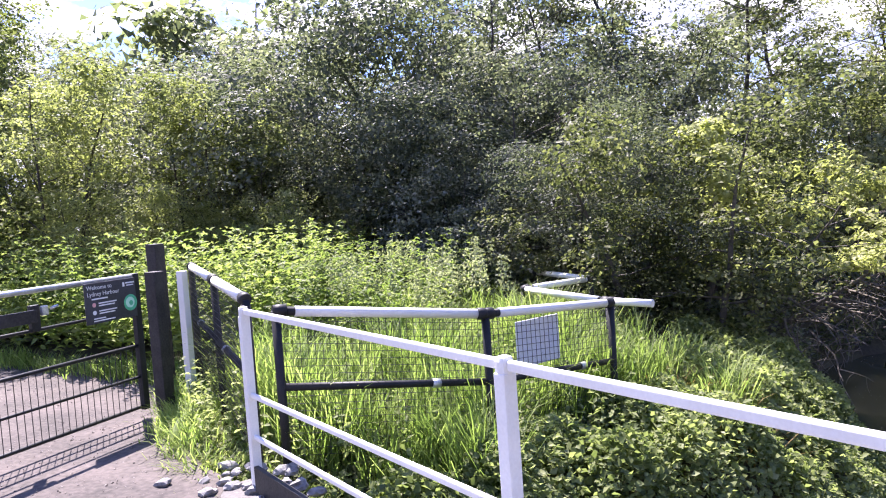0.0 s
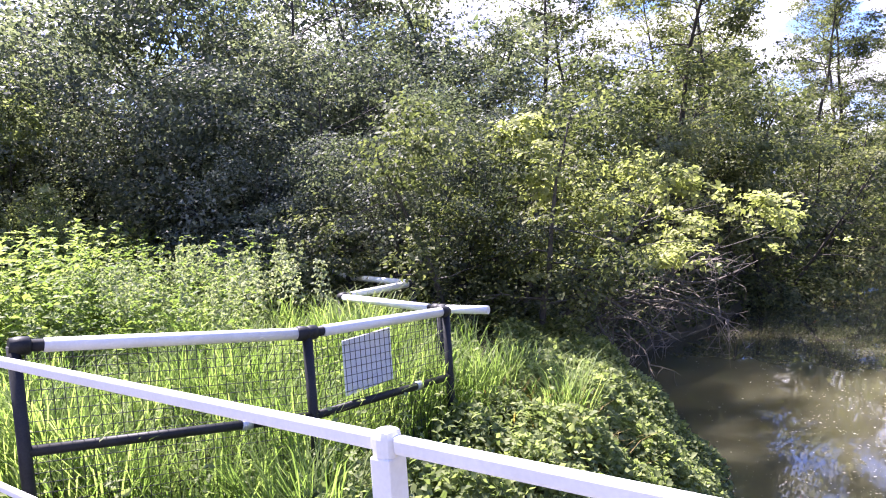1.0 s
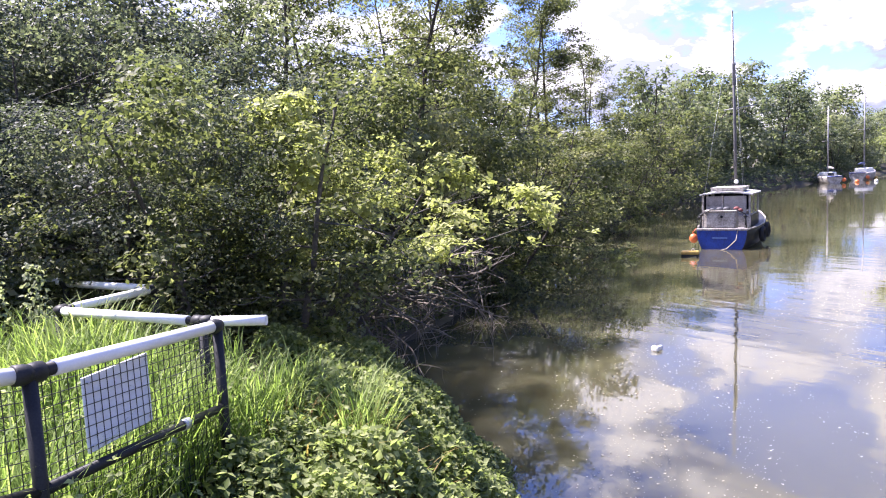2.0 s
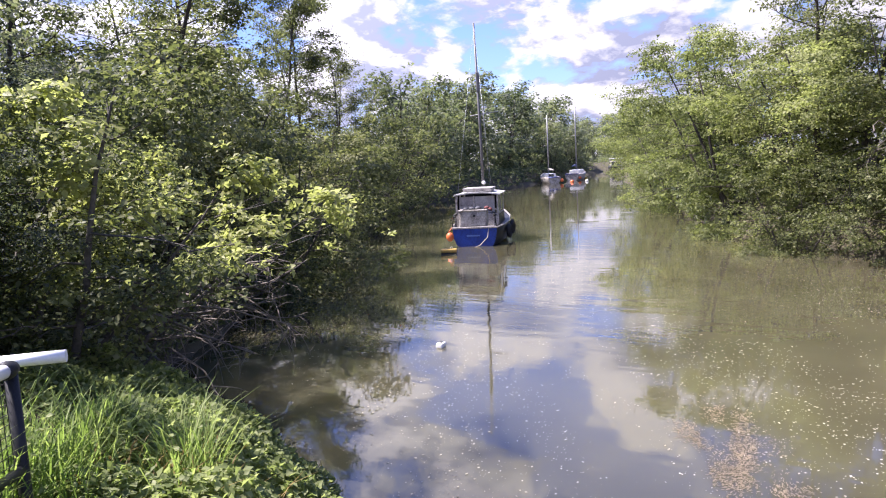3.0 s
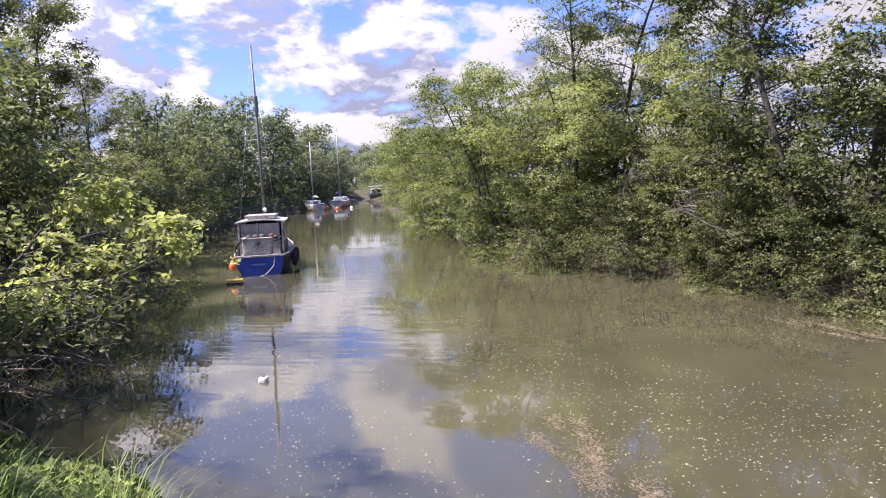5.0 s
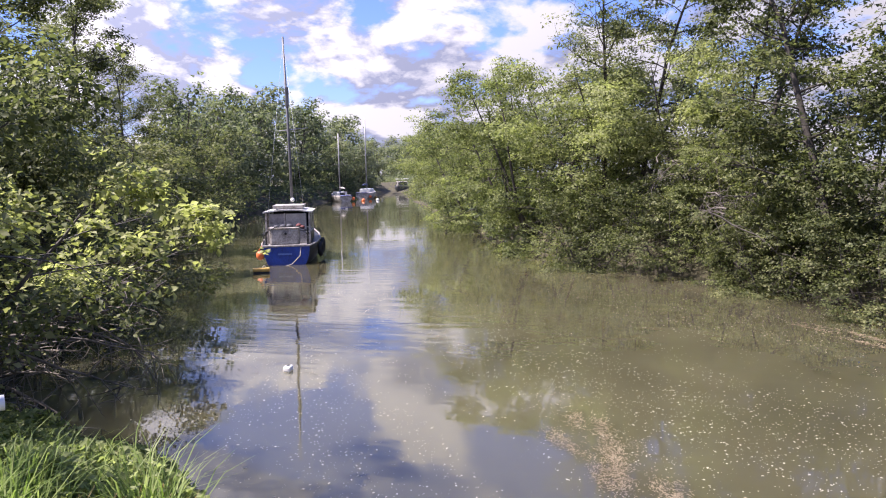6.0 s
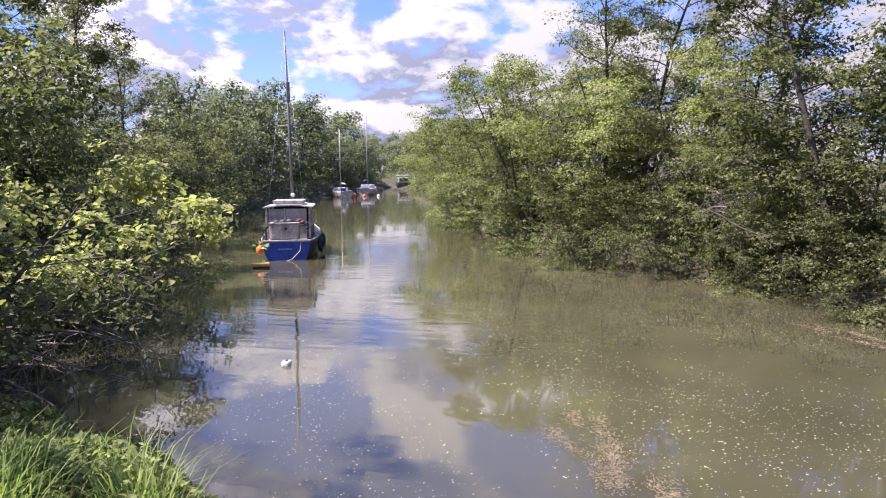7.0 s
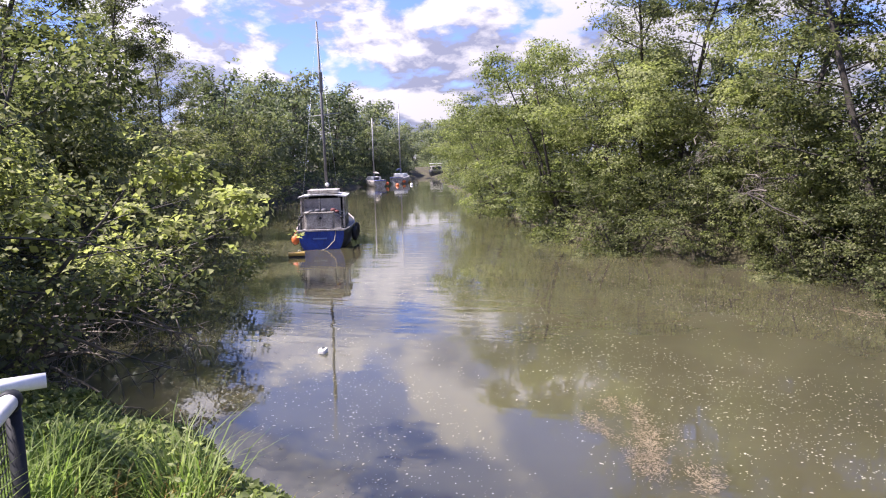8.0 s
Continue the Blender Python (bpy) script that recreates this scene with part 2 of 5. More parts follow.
def tube(bm, pts, radii, seg=10, caps=True):
    """A round bar through the points, with a radius at each."""
    pts = [Vector(p) for p in pts]
    if not hasattr(radii, "__len__"):
        radii = [radii] * len(pts)
    rings = []
    for i, p in enumerate(pts):
        d = (pts[min(i + 1, len(pts) - 1)] - pts[max(i - 1, 0)]).normalized()
        side = d.cross(Vector((0, 0, 1)) if abs(d.z) < 0.9 else Vector((1, 0, 0))).normalized()
        up = side.cross(d)
        rings.append([bm.verts.new(p + (side * math.cos(a) + up * math.sin(a)) * radii[i]) for a in [2 * math.pi * k / seg for k in range(seg)]])
    for a, b in zip(rings, rings[1:]):
        for k in range(seg):
            f = bm.faces.new((a[k], a[(k + 1) % seg], b[(k + 1) % seg], b[k])); f.smooth = True
    if caps:
        bm.faces.new(list(reversed(rings[0]))); bm.faces.new(rings[-1])
    return bm


def np_tubes(lines, seg=5):
    """Many tapered tubes as numpy: lines of (points (n, 3), r0, r1)."""
    vs, fs, base = [], [], 0
    ang = np.arange(seg) * 2 * np.pi / seg
    for pts, r0, r1 in lines:
        pts = np.asarray(pts, float)
        n = len(pts)
        d = np.gradient(pts, axis=0)
        d /= np.linalg.norm(d, axis=1, keepdims=True) + 1e-9
        ref = np.where(np.abs(d[:, 2:3]) < 0.9, [[0, 0, 1.0]], [[1.0, 0, 0]])
        side = np.cross(d, ref); side /= np.linalg.norm(side, axis=1, keepdims=True) + 1e-9
        up = np.cross(side, d)
        r = np.linspace(r0, r1, n)[:, None, None]
        ring = pts[:, None] + r * (side[:, None] * np.cos(ang)[None, :, None] + up[:, None] * np.sin(ang)[None, :, None])
        vs.append(ring.reshape(-1, 3))
        i, k = np.meshgrid(np.arange(n - 1), np.arange(seg), indexing="ij")
        k2 = (k + 1) % seg
        fs.append((np.stack([i * seg + k, i * seg + k2, (i + 1) * seg + k2, (i + 1) * seg + k], -1) + base).reshape(-1, 4))
        base += n * seg
    return np.concatenate(vs), np.concatenate(fs)


def leaves(rng, at, size, wide=0.5, nor=None, axis=None, fold=0.14, loose=0.42, fine=False, tiny=False):
    """Leaf blades folded at the midrib, that face more or less along nor. fine: rounder blades of four triangles; tiny: one triangle."""
    n = len(at)
    nor = nor + rng.normal(size=(n, 3)) * loose
    nor /= np.linalg.norm(nor, axis=1, keepdims=True)
    ax = rng.normal(size=(n, 3)) if axis is None else axis + rng.normal(size=(n, 3)) * 0.35
    ax -= nor * (ax * nor).sum(1, keepdims=True)
    ax /= np.linalg.norm(ax, axis=1, keepdims=True) + 1e-9
    side = np.cross(nor, ax)
    s = (np.asarray(size) * rng.uniform(0.6, 1.3, n))[:, None]
    if fine:
        lo, hi = at + ax * s * 0.3 + nor * s * fold, at + ax * s * 0.7 + nor * s * fold * 0.8
        tip = at + ax * s - nor * s * fold * 0.4
        v = np.stack([at, lo + side * s * wide * 0.5, hi + side * s * wide * 0.4, tip, hi - side * s * wide * 0.4, lo - side * s * wide * 0.5], 1).reshape(-1, 3)
        b = (np.arange(n) * 6)[:, None]
        f = np.stack([b + [0, 1, 2], b + [0, 2, 3], b + [0, 3, 4], b + [0, 4, 5]], 1).reshape(-1, 3)
        return v, f
    if tiny:
        v = np.stack([at, at + ax * s * 0.85 + side * s * wide * 0.55, at + ax * s * 0.6 - side * s * wide * 0.6], 1).reshape(-1, 3)
        return v, np.arange(n * 3).reshape(-1, 3)
    mid = at + ax * s * 0.45 + nor * s * fold
    v = np.stack([at, mid + side * s * wide * 0.5, at + ax * s, mid - side * s * wide * 0.5], 1).reshape(-1, 3)
    b = (np.arange(n) * 4)[:, None]
    f = np.stack([b + [0, 1, 2], b + [0, 2, 3]], 1).reshape(-1, 3)
    return v, f


# ---- ground, river ----
WATER_Z = -1.70
LEFT_EDGE = [(-60, -38), (-8, -3.5), (0.9, 3.2), (2.9, 4.9), (3.8, 6.3), (4.2, 8.2), (4.7, 10.4), (6.0, 12.3), (9.2, 14.2), (20.0, 22.9), (26.7, 26.2), (49.5, 38.5), (70, 42.5), (95, 48), (135, 59), (165, 79), (200, 112), (420, 330)]
RIGHT_EDGE = [(-40, -62), (-4, -16), (8, -7.5), (15.9, -2.9), (19.8, -0.2), (22.3, 2.9), (28.1, 8.4), (42.2, 14.7), (73, 27.5), (135, 51), (172, 71), (214, 104), (440, 315)]


def line_distance(x, y, line):
    best = np.full(np.shape(x), 1e9)
    for (ax, ay), (bx, by) in zip(line, line[1:]):
        dx, dy = bx - ax, by - ay
        t = np.clip(((x - ax) * dx + (y - ay) * dy) / (dx * dx + dy * dy), 0, 1)
        best = np.minimum(best, np.hypot(x - ax - t * dx, y - ay - t * dy))
    return best


def in_river(x, y):
    ring = LEFT_EDGE + RIGHT_EDGE[::-1]
    inside = np.zeros(np.shape(x), bool)
    for (ax, ay), (bx, by) in zip(ring, ring[1:] + ring[:1]):
        hit = ((ay > y) != (by > y)) & (x < (bx - ax) * (y - ay) / ((by - ay) or 1e-9) + ax)
        inside ^= hit
    return inside


def ground_z(x, y):
    x, y = np.asarray(x, float), np.asarray(y, float)
    d = np.minimum(line_distance(x, y, LEFT_EDGE), line_distance(x, y, RIGHT_EDGE))
    land = np.interp(d, [0, 0.4, 0.9, 1.7, 3.0, 200], [-1.74, -1.05, -0.5, -0.27, -0.03, 0.3])
    bed = np.interp(d, [0, 1.5, 5], [-1.74, -2.4, -2.9])
    bumps = 0.05 * np.sin(1.9 * x + 0.7 * y) * np.sin(1.3 * y - 0.5 * x) * np.clip((d - 0.5) / 3, 0, 1)
    return np.where(in_river(x, y), bed, land + bumps)


def build_ground():
    def axis(lo, hi, a, b, step):
        fine = np.arange(a, b + step, step)
        left = a - np.geomspace(step, a - lo, 22)[::-1]
        right = b + step + np.geomspace(step, hi - b, 26)
        return np.concatenate([left, fine, right])
    xs, ys = axis(-3000, 3000, -14, 45, 0.45), axis(-3000, 3000, -14, 45, 0.45)
    gx, gy = np.meshgrid(xs, ys, indexing="ij")
    z = ground_z(gx, gy)
    # under the path and the deck's end the earth stays just below the gravel
    near = (np.hypot(gx + 3.2, gy - 4.4) < 3.4) & (z > -0.2)
    z = np.where(near, np.minimum(z, -0.03), z)
    v = np.stack([gx, gy, z], -1).reshape(-1, 3)
    n = len(ys)
    i, j = np.meshgrid(np.arange(len(xs) - 1), np.arange(n - 1), indexing="ij")
    f = np.stack([i * n + j, (i + 1) * n + j, (i + 1) * n + j + 1, i * n + j + 1], -1).reshape(-1, 4)
    tagged(np_part("ground", v, f, EARTH, smooth=True), "dark earth banks under the plants", "ground", kind="structure")
    bm = bmesh.new()
    bmesh.ops.create_grid(bm, x_segments=2, y_segments=2, size=900, matrix=pose(60, 20, WATER_Z))
    tagged(part("water", bm, WATER), "still muddy brown river reflecting the sky", "water", kind="structure")


build_ground()

# the bridge's rail runs along ALONG; OUT points over the river
POST_END, POST_NEXT = Vector((-1.285, 3.573, 0)), Vector((0.155, 1.79, 0))
STEP = POST_NEXT - POST_END
ALONG = STEP.normalized()
OUT = Vector((-ALONG.y, ALONG.x, 0))
RAIL_TURN = math.degrees(math.atan2(ALONG.y, ALONG.x))


PATH_RING = [(-1.95, 4.25), (-2.45, 5.15), (-2.95, 6.5), (-4.2, 7.2), (-6.1, 8.3), (-9, 9.6), (-13, 10.6), (-13, 8.2), (-9, 7.0), (-6.6, 5.2), (-5.8, 3.0), (-5.0, 0.5), (-3.6, -0.3), (-1.35, 3.45)]


def build_path():
    bm = bmesh.new()
    ring_ = []
    for (ax, ay), (bx, by) in zip(PATH_RING, PATH_RING[1:] + PATH_RING[:1]):
        n = max(2, int(math.hypot(bx - ax, by - ay) / 0.16))
        for k in range(n):
            x, y = ax + (bx - ax) * k / n, ay + (by - ay) * k / n
            w = noise.noise_vector((x * 2.2, y * 2.2, 0.3)) * 0.13
            ring_.append((x + w.x, y + w.y))
    top = [bm.verts.new((x, y, 0.003)) for x, y in ring_]
    low = [bm.verts.new((x, y, -0.16)) for x, y in ring_]
    bm.faces.new(top)
    for k in range(len(ring_)):
        bm.faces.new((top[k - 1], low[k - 1], low[k], top[k]))
    bmesh.ops.recalc_face_normals(bm, faces=bm.faces)
    tagged(part("path", bm, PATHM), "pale trodden gravel path through the gate", "path", kind="structure")
    bm = bmesh.new()
    c = POST_END + STEP * 2.6 - OUT * 1.5
    box(bm, (c.x, c.y, -0.13), (STEP.length * 5.4, 3.2, 0.26), RAIL_TURN, 0.015)
    tagged(part("bridge_deck", bm, CONCRETE), "flat concrete bridge deck beside the white railing", "bridge", kind="structure")


build_path()


def white_railing():
    """The bridge's railing: posts with domed tops, three rails a bay and a kick board."""
    rail = thing("bridge_railing", POST_END, "white painted metal railing along the bridge", "railing")
    inv = Matrix.Translation(-POST_END)
    for k in range(5):
        p = STEP * k
        bm = bmesh.new()
        box(bm, (p.x, p.y, 0.52), (0.054, 0.054, 1.04), RAIL_TURN, 0.005)
        box(bm, (p.x, p.y, 1.06), (0.052, 0.052, 0.075), RAIL_TURN, 0.020)
        part("post", bm, WHITE, rail)
        if k == 4:
            break
        for z, r in ((1.066, 0.018), (0.575, 0.015), (0.325, 0.015)):
            bm = bmesh.new()
            a, b = p + ALONG * 0.026, p + STEP - ALONG * 0.026
            mid = (a + b) / 2
            box(bm, (mid.x, mid.y, z), ((b - a).length, r * 1.5, r * 2), RAIL_TURN, 0.008)
            part("rail", bm, WHITE, rail)
        bm = bmesh.new()
        mid = p + STEP / 2 - OUT * 0.02
        box(bm, (mid.x, mid.y, 0.09), (STEP.length - 0.1, 0.03, 0.15), RAIL_TURN, 0.004)
        part("kick_board", bm, TIMBER, rail, "dark timber kick board")


white_railing()


def wire_panel(bm, a, b, top_a, top_b, height, pitch=0.05, r=0.0016, crossed=True):
    """A welded mesh of square wires between two posts, hung under a sloping rail."""
    a, b = Vector(a), Vector(b)
    n = max(2, round((b - a).length / pitch))

    def wire(p, q, rr):
        d = (q - p).normalized()
        s = d.cross(Vector((0, 0, 1)) if abs(d.z) < 0.9 else (b - a).normalized()).normalized() * rr
        u = s.cross(d).normalized() * rr
        ends = [[bm.verts.new(e + s + u), bm.verts.new(e - s + u), bm.verts.new(e - s - u), bm.verts.new(e + s - u)] for e in (p, q)]
        for k in range(4):
            bm.faces.new((ends[0][k], ends[0][(k + 1) % 4], ends[1][(k + 1) % 4], ends[1][k]))
    for k in range(n + 1):
        u = k / n
        p = a.lerp(b, u); zt = top_a + (top_b - top_a) * u
        wire(Vector((p.x, p.y, zt)), Vector((p.x, p.y, zt - height)), r)
    m = round(height / pitch)
    for k in range(m + 1 if crossed else 0):
        wire(Vector((a.x, a.y, top_a - k * pitch)), Vector((b.x, b.y, top_b - k * pitch)), r)


def pipe_fence(label, spots, lower=0.5, mesh=0.95, white_from=0.125, rail_r=0.033, drop=1.35, free=False):
    """A pipe fence: black posts with black elbows, white sleeves on the top rail, a black lower rail and wire mesh."""
    f = thing("mesh_fence", (spots[0][0], spots[0][1], 0), label, "fence", "fences on the bank")
    o = Vector((spots[0][0], spots[0][1], 0))
    P = [Vector(s) - o for s in spots]
    for p in P[1 if free else 0:]:
        bm = bmesh.new()
        tube(bm, [p - Vector((0, 0, drop)), p], rail_r * 0.92, 12)
        part("post", bm, BLACK, f, smooth=False)
    for i, (p, q) in enumerate(zip(P, P[1:])):
        d = (q - p).normalized()
        w = min(white_from, (q - p).length * 0.3)
        bm = bmesh.new()
        tube(bm, [p, q], rail_r * 0.9, 12)
        part("top_rail", bm, BLACK, f)
        bm = bmesh.new()
        tube(bm, [p + d * (-0.01 if free and i == 0 else w), q - d * w * 0.55], rail_r * 1.06, 14)
        part("rail_sleeve", bm, WHITE, f, "white painted sleeve")
        for e, k in ((p, 1), (q, -1)):
            if free and i == 0 and k == 1:
                continue
            bm = bmesh.new()
            tube(bm, [e + d * k * -0.02, e + d * k * 0.02, e + d * k * w * 0.5, e + d * k * w * 0.56], [rail_r * 1.1, rail_r * 1.34, rail_r * 1.34, rail_r * 1.1], 14)
            part("clamp", bm, BLACK, f)
        if lower:
            bm = bmesh.new()
            lo = Vector((0, 0, lower))
            tube(bm, [p - lo, q - lo], rail_r * 0.8, 10)
            part("lower_rail", bm, BLACK, f)
            for u in (0.72,):
                c = p.lerp(q, u) - lo
                bm = bmesh.new()
                tube(bm, [c - d * 0.03, c + d * 0.03], rail_r * 0.98, 10)
                part("collar", bm, STEEL, f)
        if mesh:
            bm = bmesh.new()
            off = Vector((-d.y, d.x, 0)) * 0.036
            wire_panel(bm, p + off, q + off, p.z - 0.02, q.z - 0.02, mesh)
            part("wire_mesh", bm, WIRE, f)
    return f


pipe_fence("black pipe fence with white top rail and square wire mesh", [(-1.225, 4.02, 1.00), (0.129, 4.66, 0.80), (1.203, 5.591, 0.69)])
pipe_fence("black pipe and mesh fence beside the gate", [(-1.40, 3.98, 1.09), (-2.02, 5.12, 1.14), (-2.67, 6.31, 1.19)])
pipe_fence("white topped pipe fence zigzagging among nettles", [(1.63, 5.92, 0.61), (1.29, 6.19, 0.615), (0.60, 7.52, 0.62), (1.42, 7.95, 0.64), (0.90, 9.3, 0.62), (0.72, 10.8, 0.62)], lower=0, mesh=0, free=True)


def gate():
    hinge, run = Vector((-2.74, 5.32, 0)), Vector((-0.36, -0.933, 0)).normalized()
    turn = math.degrees(math.atan2(run.y, run.x))
    g = thing("field_gate", hinge, "black metal gate with pale top bar and wire mesh", "gate", turn=turn)
    long = 2.6
    for x in (0.03, long):
        bm = bmesh.new()
        box(bm, (x, 0, 0.65), (0.06, 0.05, 1.14), 0, 0.006)
        part("stile", bm, BLACK, g)
    for z, mat, r in ((1.2, STEEL, 0.021), (0.915, BLACK, 0.012), (0.62, BLACK, 0.015), (0.36, BLACK, 0.012), (0.11, BLACK, 0.015)):
        bm = bmesh.new()
        tube(bm, [(0.03, 0, z), (long, 0, z)], r, 12)
        part("bar", bm, mat, g, "pale worn top bar" if mat is STEEL else "")
    bm = bmesh.new()
    wire_panel(bm, (0.06, 0.0, 0), (long, 0.0, 0), 0.62, 0.62, 0.51, 0.058, 0.0021, crossed=False)
    part("wire_mesh", bm, WIRE, g)
    bm = bmesh.new()
    box(bm, (1.42, 0.045, 1.02), (0.9, 0.035, 0.09), 0, 0.006)
    part("latch_board", bm, TIMBER, g)
    bm = bmesh.new()
    box(bm, (0.95, 0.0, 1.0), (0.07, 0.04, 0.19), 0, 0.006)
    part("latch_bracket", bm, BLACK, g)
    bm = bmesh.new()
    box(bm, (0.90, 0.045, 1.05), (0.05, 0.03, 0.07), 0, 0.006)
    tube(bm, [(0.86, 0.06, 1.06), (0.80, 0.06, 1.07)], 0.011, 8)
    part("latch", bm, STEEL, g, "worn steel latch")
    return g, hinge, run, turn


GATE, HINGE, RUN, GATE_TURN = gate()


def timber_post(name, at, height, size, label, mat):
    p = thing(name, at, label, "post")
    bm = bmesh.new()
    box(bm, (0, 0, height / 2 - 0.2), (size, size, height + 0.4), GATE_TURN, 0.008)
    part("shaft", bm, mat, p)
    return p


timber_post("gate_post", (-2.68, 5.52, 0), 1.21, 0.115, "dark timber gate post with latch plates", TIMBER)
timber_post("gate_post", (-2.95, 6.18, 0), 1.43, 0.12, "tall dark timber post behind the gate", TIMBER)
timber_post("white_post", (-2.63, 5.98, 0), 1.17, 0.072, "white painted square post standing in grass", WHITE)

# ---- plants ----


def bent(rng, a, d, length, n, sag, wob):
    """A branch from a along d that bends by sag (down is positive) and wobbles."""
    pts = [np.asarray(a, float)]
    d = np.asarray(d, float); d = d / np.linalg.norm(d)
    for _ in range(n):
        d = d + rng.normal(size=3) * wob + np.array([0, 0, -sag])
        d /= np.linalg.norm(d)
        pts.append(pts[-1] + d * length / n)
    return np.array(pts)


def along(pts, u):
    k = u * (len(pts) - 1)
    i = min(int(k), len(pts) - 2)
    return pts[i] + (pts[i + 1] - pts[i]) * (k - i)


def grow(rng, height, spread, stems=1, limbs=16, subs=7, start=0.2, rise=0.5, sag=0.02, base_r=0.12, top=0.35, stem_lean=0.12, bulge=0.4, low=0.75, lean_to=(0.0, 0.0)):
    """A plant's wood: stems, limbs and side twigs, and the places along them that carry leaves. bulge: the height of the widest limbs."""
    stem_lines, wood, spots = [], [], []
    for s in range(stems):
        a = rng.uniform(0, 2 * np.pi) if stems < 3 else 2 * np.pi * (s + rng.uniform(0, 0.6)) / stems
        lean = stem_lean * (1 if stems == 1 else rng.uniform(1.0, 3.0))
        st = bent(rng, (0.12 * stems * np.cos(a) * (stems > 1), 0.12 * stems * np.sin(a) * (stems > 1), -0.2), (lean * np.cos(a) + lean_to[0], lean * np.sin(a) + lean_to[1], 1), height * rng.uniform(0.82, 1.0), 8, 0.0, 0.07)
        stem_lines.append((st, base_r * rng.uniform(0.8, 1.1), base_r * 0.15))
        turn = rng.uniform(0, 6.28)
        for k in range(limbs):
            u = start + (1 - start) * (k + rng.uniform(0, 1)) / limbs
            turn += 2.4 + rng.normal() * 0.4
            wide = np.interp(u, [start, bulge, 1.0], [low, 1.0, top])
            ln = spread * wide * rng.uniform(0.65, 1.15)
            el = rise + (u - 0.5) * 0.8 + rng.normal() * 0.15
            o = along(st, min(u, 0.99))
            lb = bent(rng, o, (np.cos(turn), np.sin(turn), el), ln, 5, sag, 0.14)
            r0 = base_r * 0.36 * (1.1 - 0.75 * u)
            wood.append((lb, r0, r0 * 0.25))
            spots += [along(lb, w) for w in (0.6, 0.8, 1.0)]
            for j in range(subs):
                w = rng.uniform(0.25, 1.0)
                d0 = lb[-1] - lb[0]
                sd = d0 / np.linalg.norm(d0) * 0.7 + rng.normal(size=3) * 0.65 + np.array([0, 0, 0.12])
                sb = bent(rng, along(lb, w), sd, ln * rng.uniform(0.22, 0.48), 3, sag * 1.5, 0.18)
                wood.append((sb, r0 * 0.35, r0 * 0.1))
                spots += [along(sb, w2) for w2 in (0.35, 0.6, 0.8, 1.0)]
    return stem_lines, wood, np.array(spots)


def tree(name, rng, at, label, leaf, bark, count, size, blur, height, spread, category="tree", group="", wide=0.7, lobes=70, lobe=0.5, share=0.7, skirt=0.0, flat=0.75, tuft=0.17, core=10, tufts=15, tiny=True, **form):
    """A tree or bush > trunk, branchwork, crown. The crown is lobes of leaf tufts at the branch ends (share of the leaves), loose sprays, and large inner leaves."""
    stem_lines, wood, spots = grow(rng, height, spread, **form)
    t = thing(name, at, label, category, group)
    v, f = np_tubes(stem_lines, 8)
    np_part("trunk", v, f, bark, t, smooth=True)
    v, f = np_tubes(wood, 3)
    np_part("branchwork", v, f, bark, t, smooth=True)
    n_lobe = int(count * share)
    mid = spots[rng.integers(0, len(spots), lobes)]
    rad = lobe * rng.uniform(0.55, 1.35, lobes)
    pick = rng.choice(lobes, n_lobe, p=rad**2 / (rad**2).sum())
    # each lobe is a ragged shell of tufts that face outwards and up
    way = rng.normal(size=(lobes, tufts, 3)) + np.array([0, 0, 0.35])
    way /= np.linalg.norm(way, axis=2, keepdims=True)
    out = rng.uniform(0.62, 1.12, (lobes, tufts))
    which = rng.integers(0, tufts, n_lobe)
    d = way[pick, which]
    spread_ = rng.normal(size=(n_lobe, 3)) * tuft * np.array([1, 1, 0.6])
    p1 = mid[pick] + (d * (out[pick, which] * rng.uniform(0.92, 1.03, n_lobe))[:, None] + spread_) * rad[pick][:, None] * [1, 1, flat]
    n1 = d * 0.8 + np.array([0, 0, 0.7])
    heads = spots[rng.integers(0, len(spots), (count - n_lobe) // 10)]
    heads = heads + rng.normal(size=heads.shape) * blur
    p2 = np.repeat(heads, 10, axis=0) + rng.normal(size=(len(heads) * 10, 3)) * blur * [0.45, 0.45, 0.25]
    n2 = np.tile([0, 0, 0.9], (len(p2), 1))
    p, nn, sz = np.concatenate([p1, p2]), np.concatenate([n1, n2]), np.full(n_lobe + len(p2), size)
    if core:
        k = np.repeat(np.arange(lobes), core)
        pc = mid[k] + rng.normal(size=(len(k), 3)) * (rad[k] * 0.34)[:, None]
        p, nn, sz = np.concatenate([p, pc]), np.concatenate([nn, rng.normal(size=pc.shape)]), np.concatenate([sz, np.minimum(rad[k] * 0.6, 1.3 * size)])
    keep = p[:, 2] > skirt
    v, f = leaves(rng, p[keep], sz[keep], wide, nor=nn[keep], tiny=tiny)
    np_part("crown", v, f, leaf, t)
    return t


def standing(x, y, dz=-0.1):
    return (x, y, float(ground_z(x, y)) + dz)


def row(src, spots):
    for x, y, z, s in spots:
        c = copy_thing(src, pose(*standing(x, y), 0, 0, z))
        c.scale = (s, s, s * (0.94 + 0.12 * ((x * 7.3) % 1)))


R = np.random.default_rng(11)
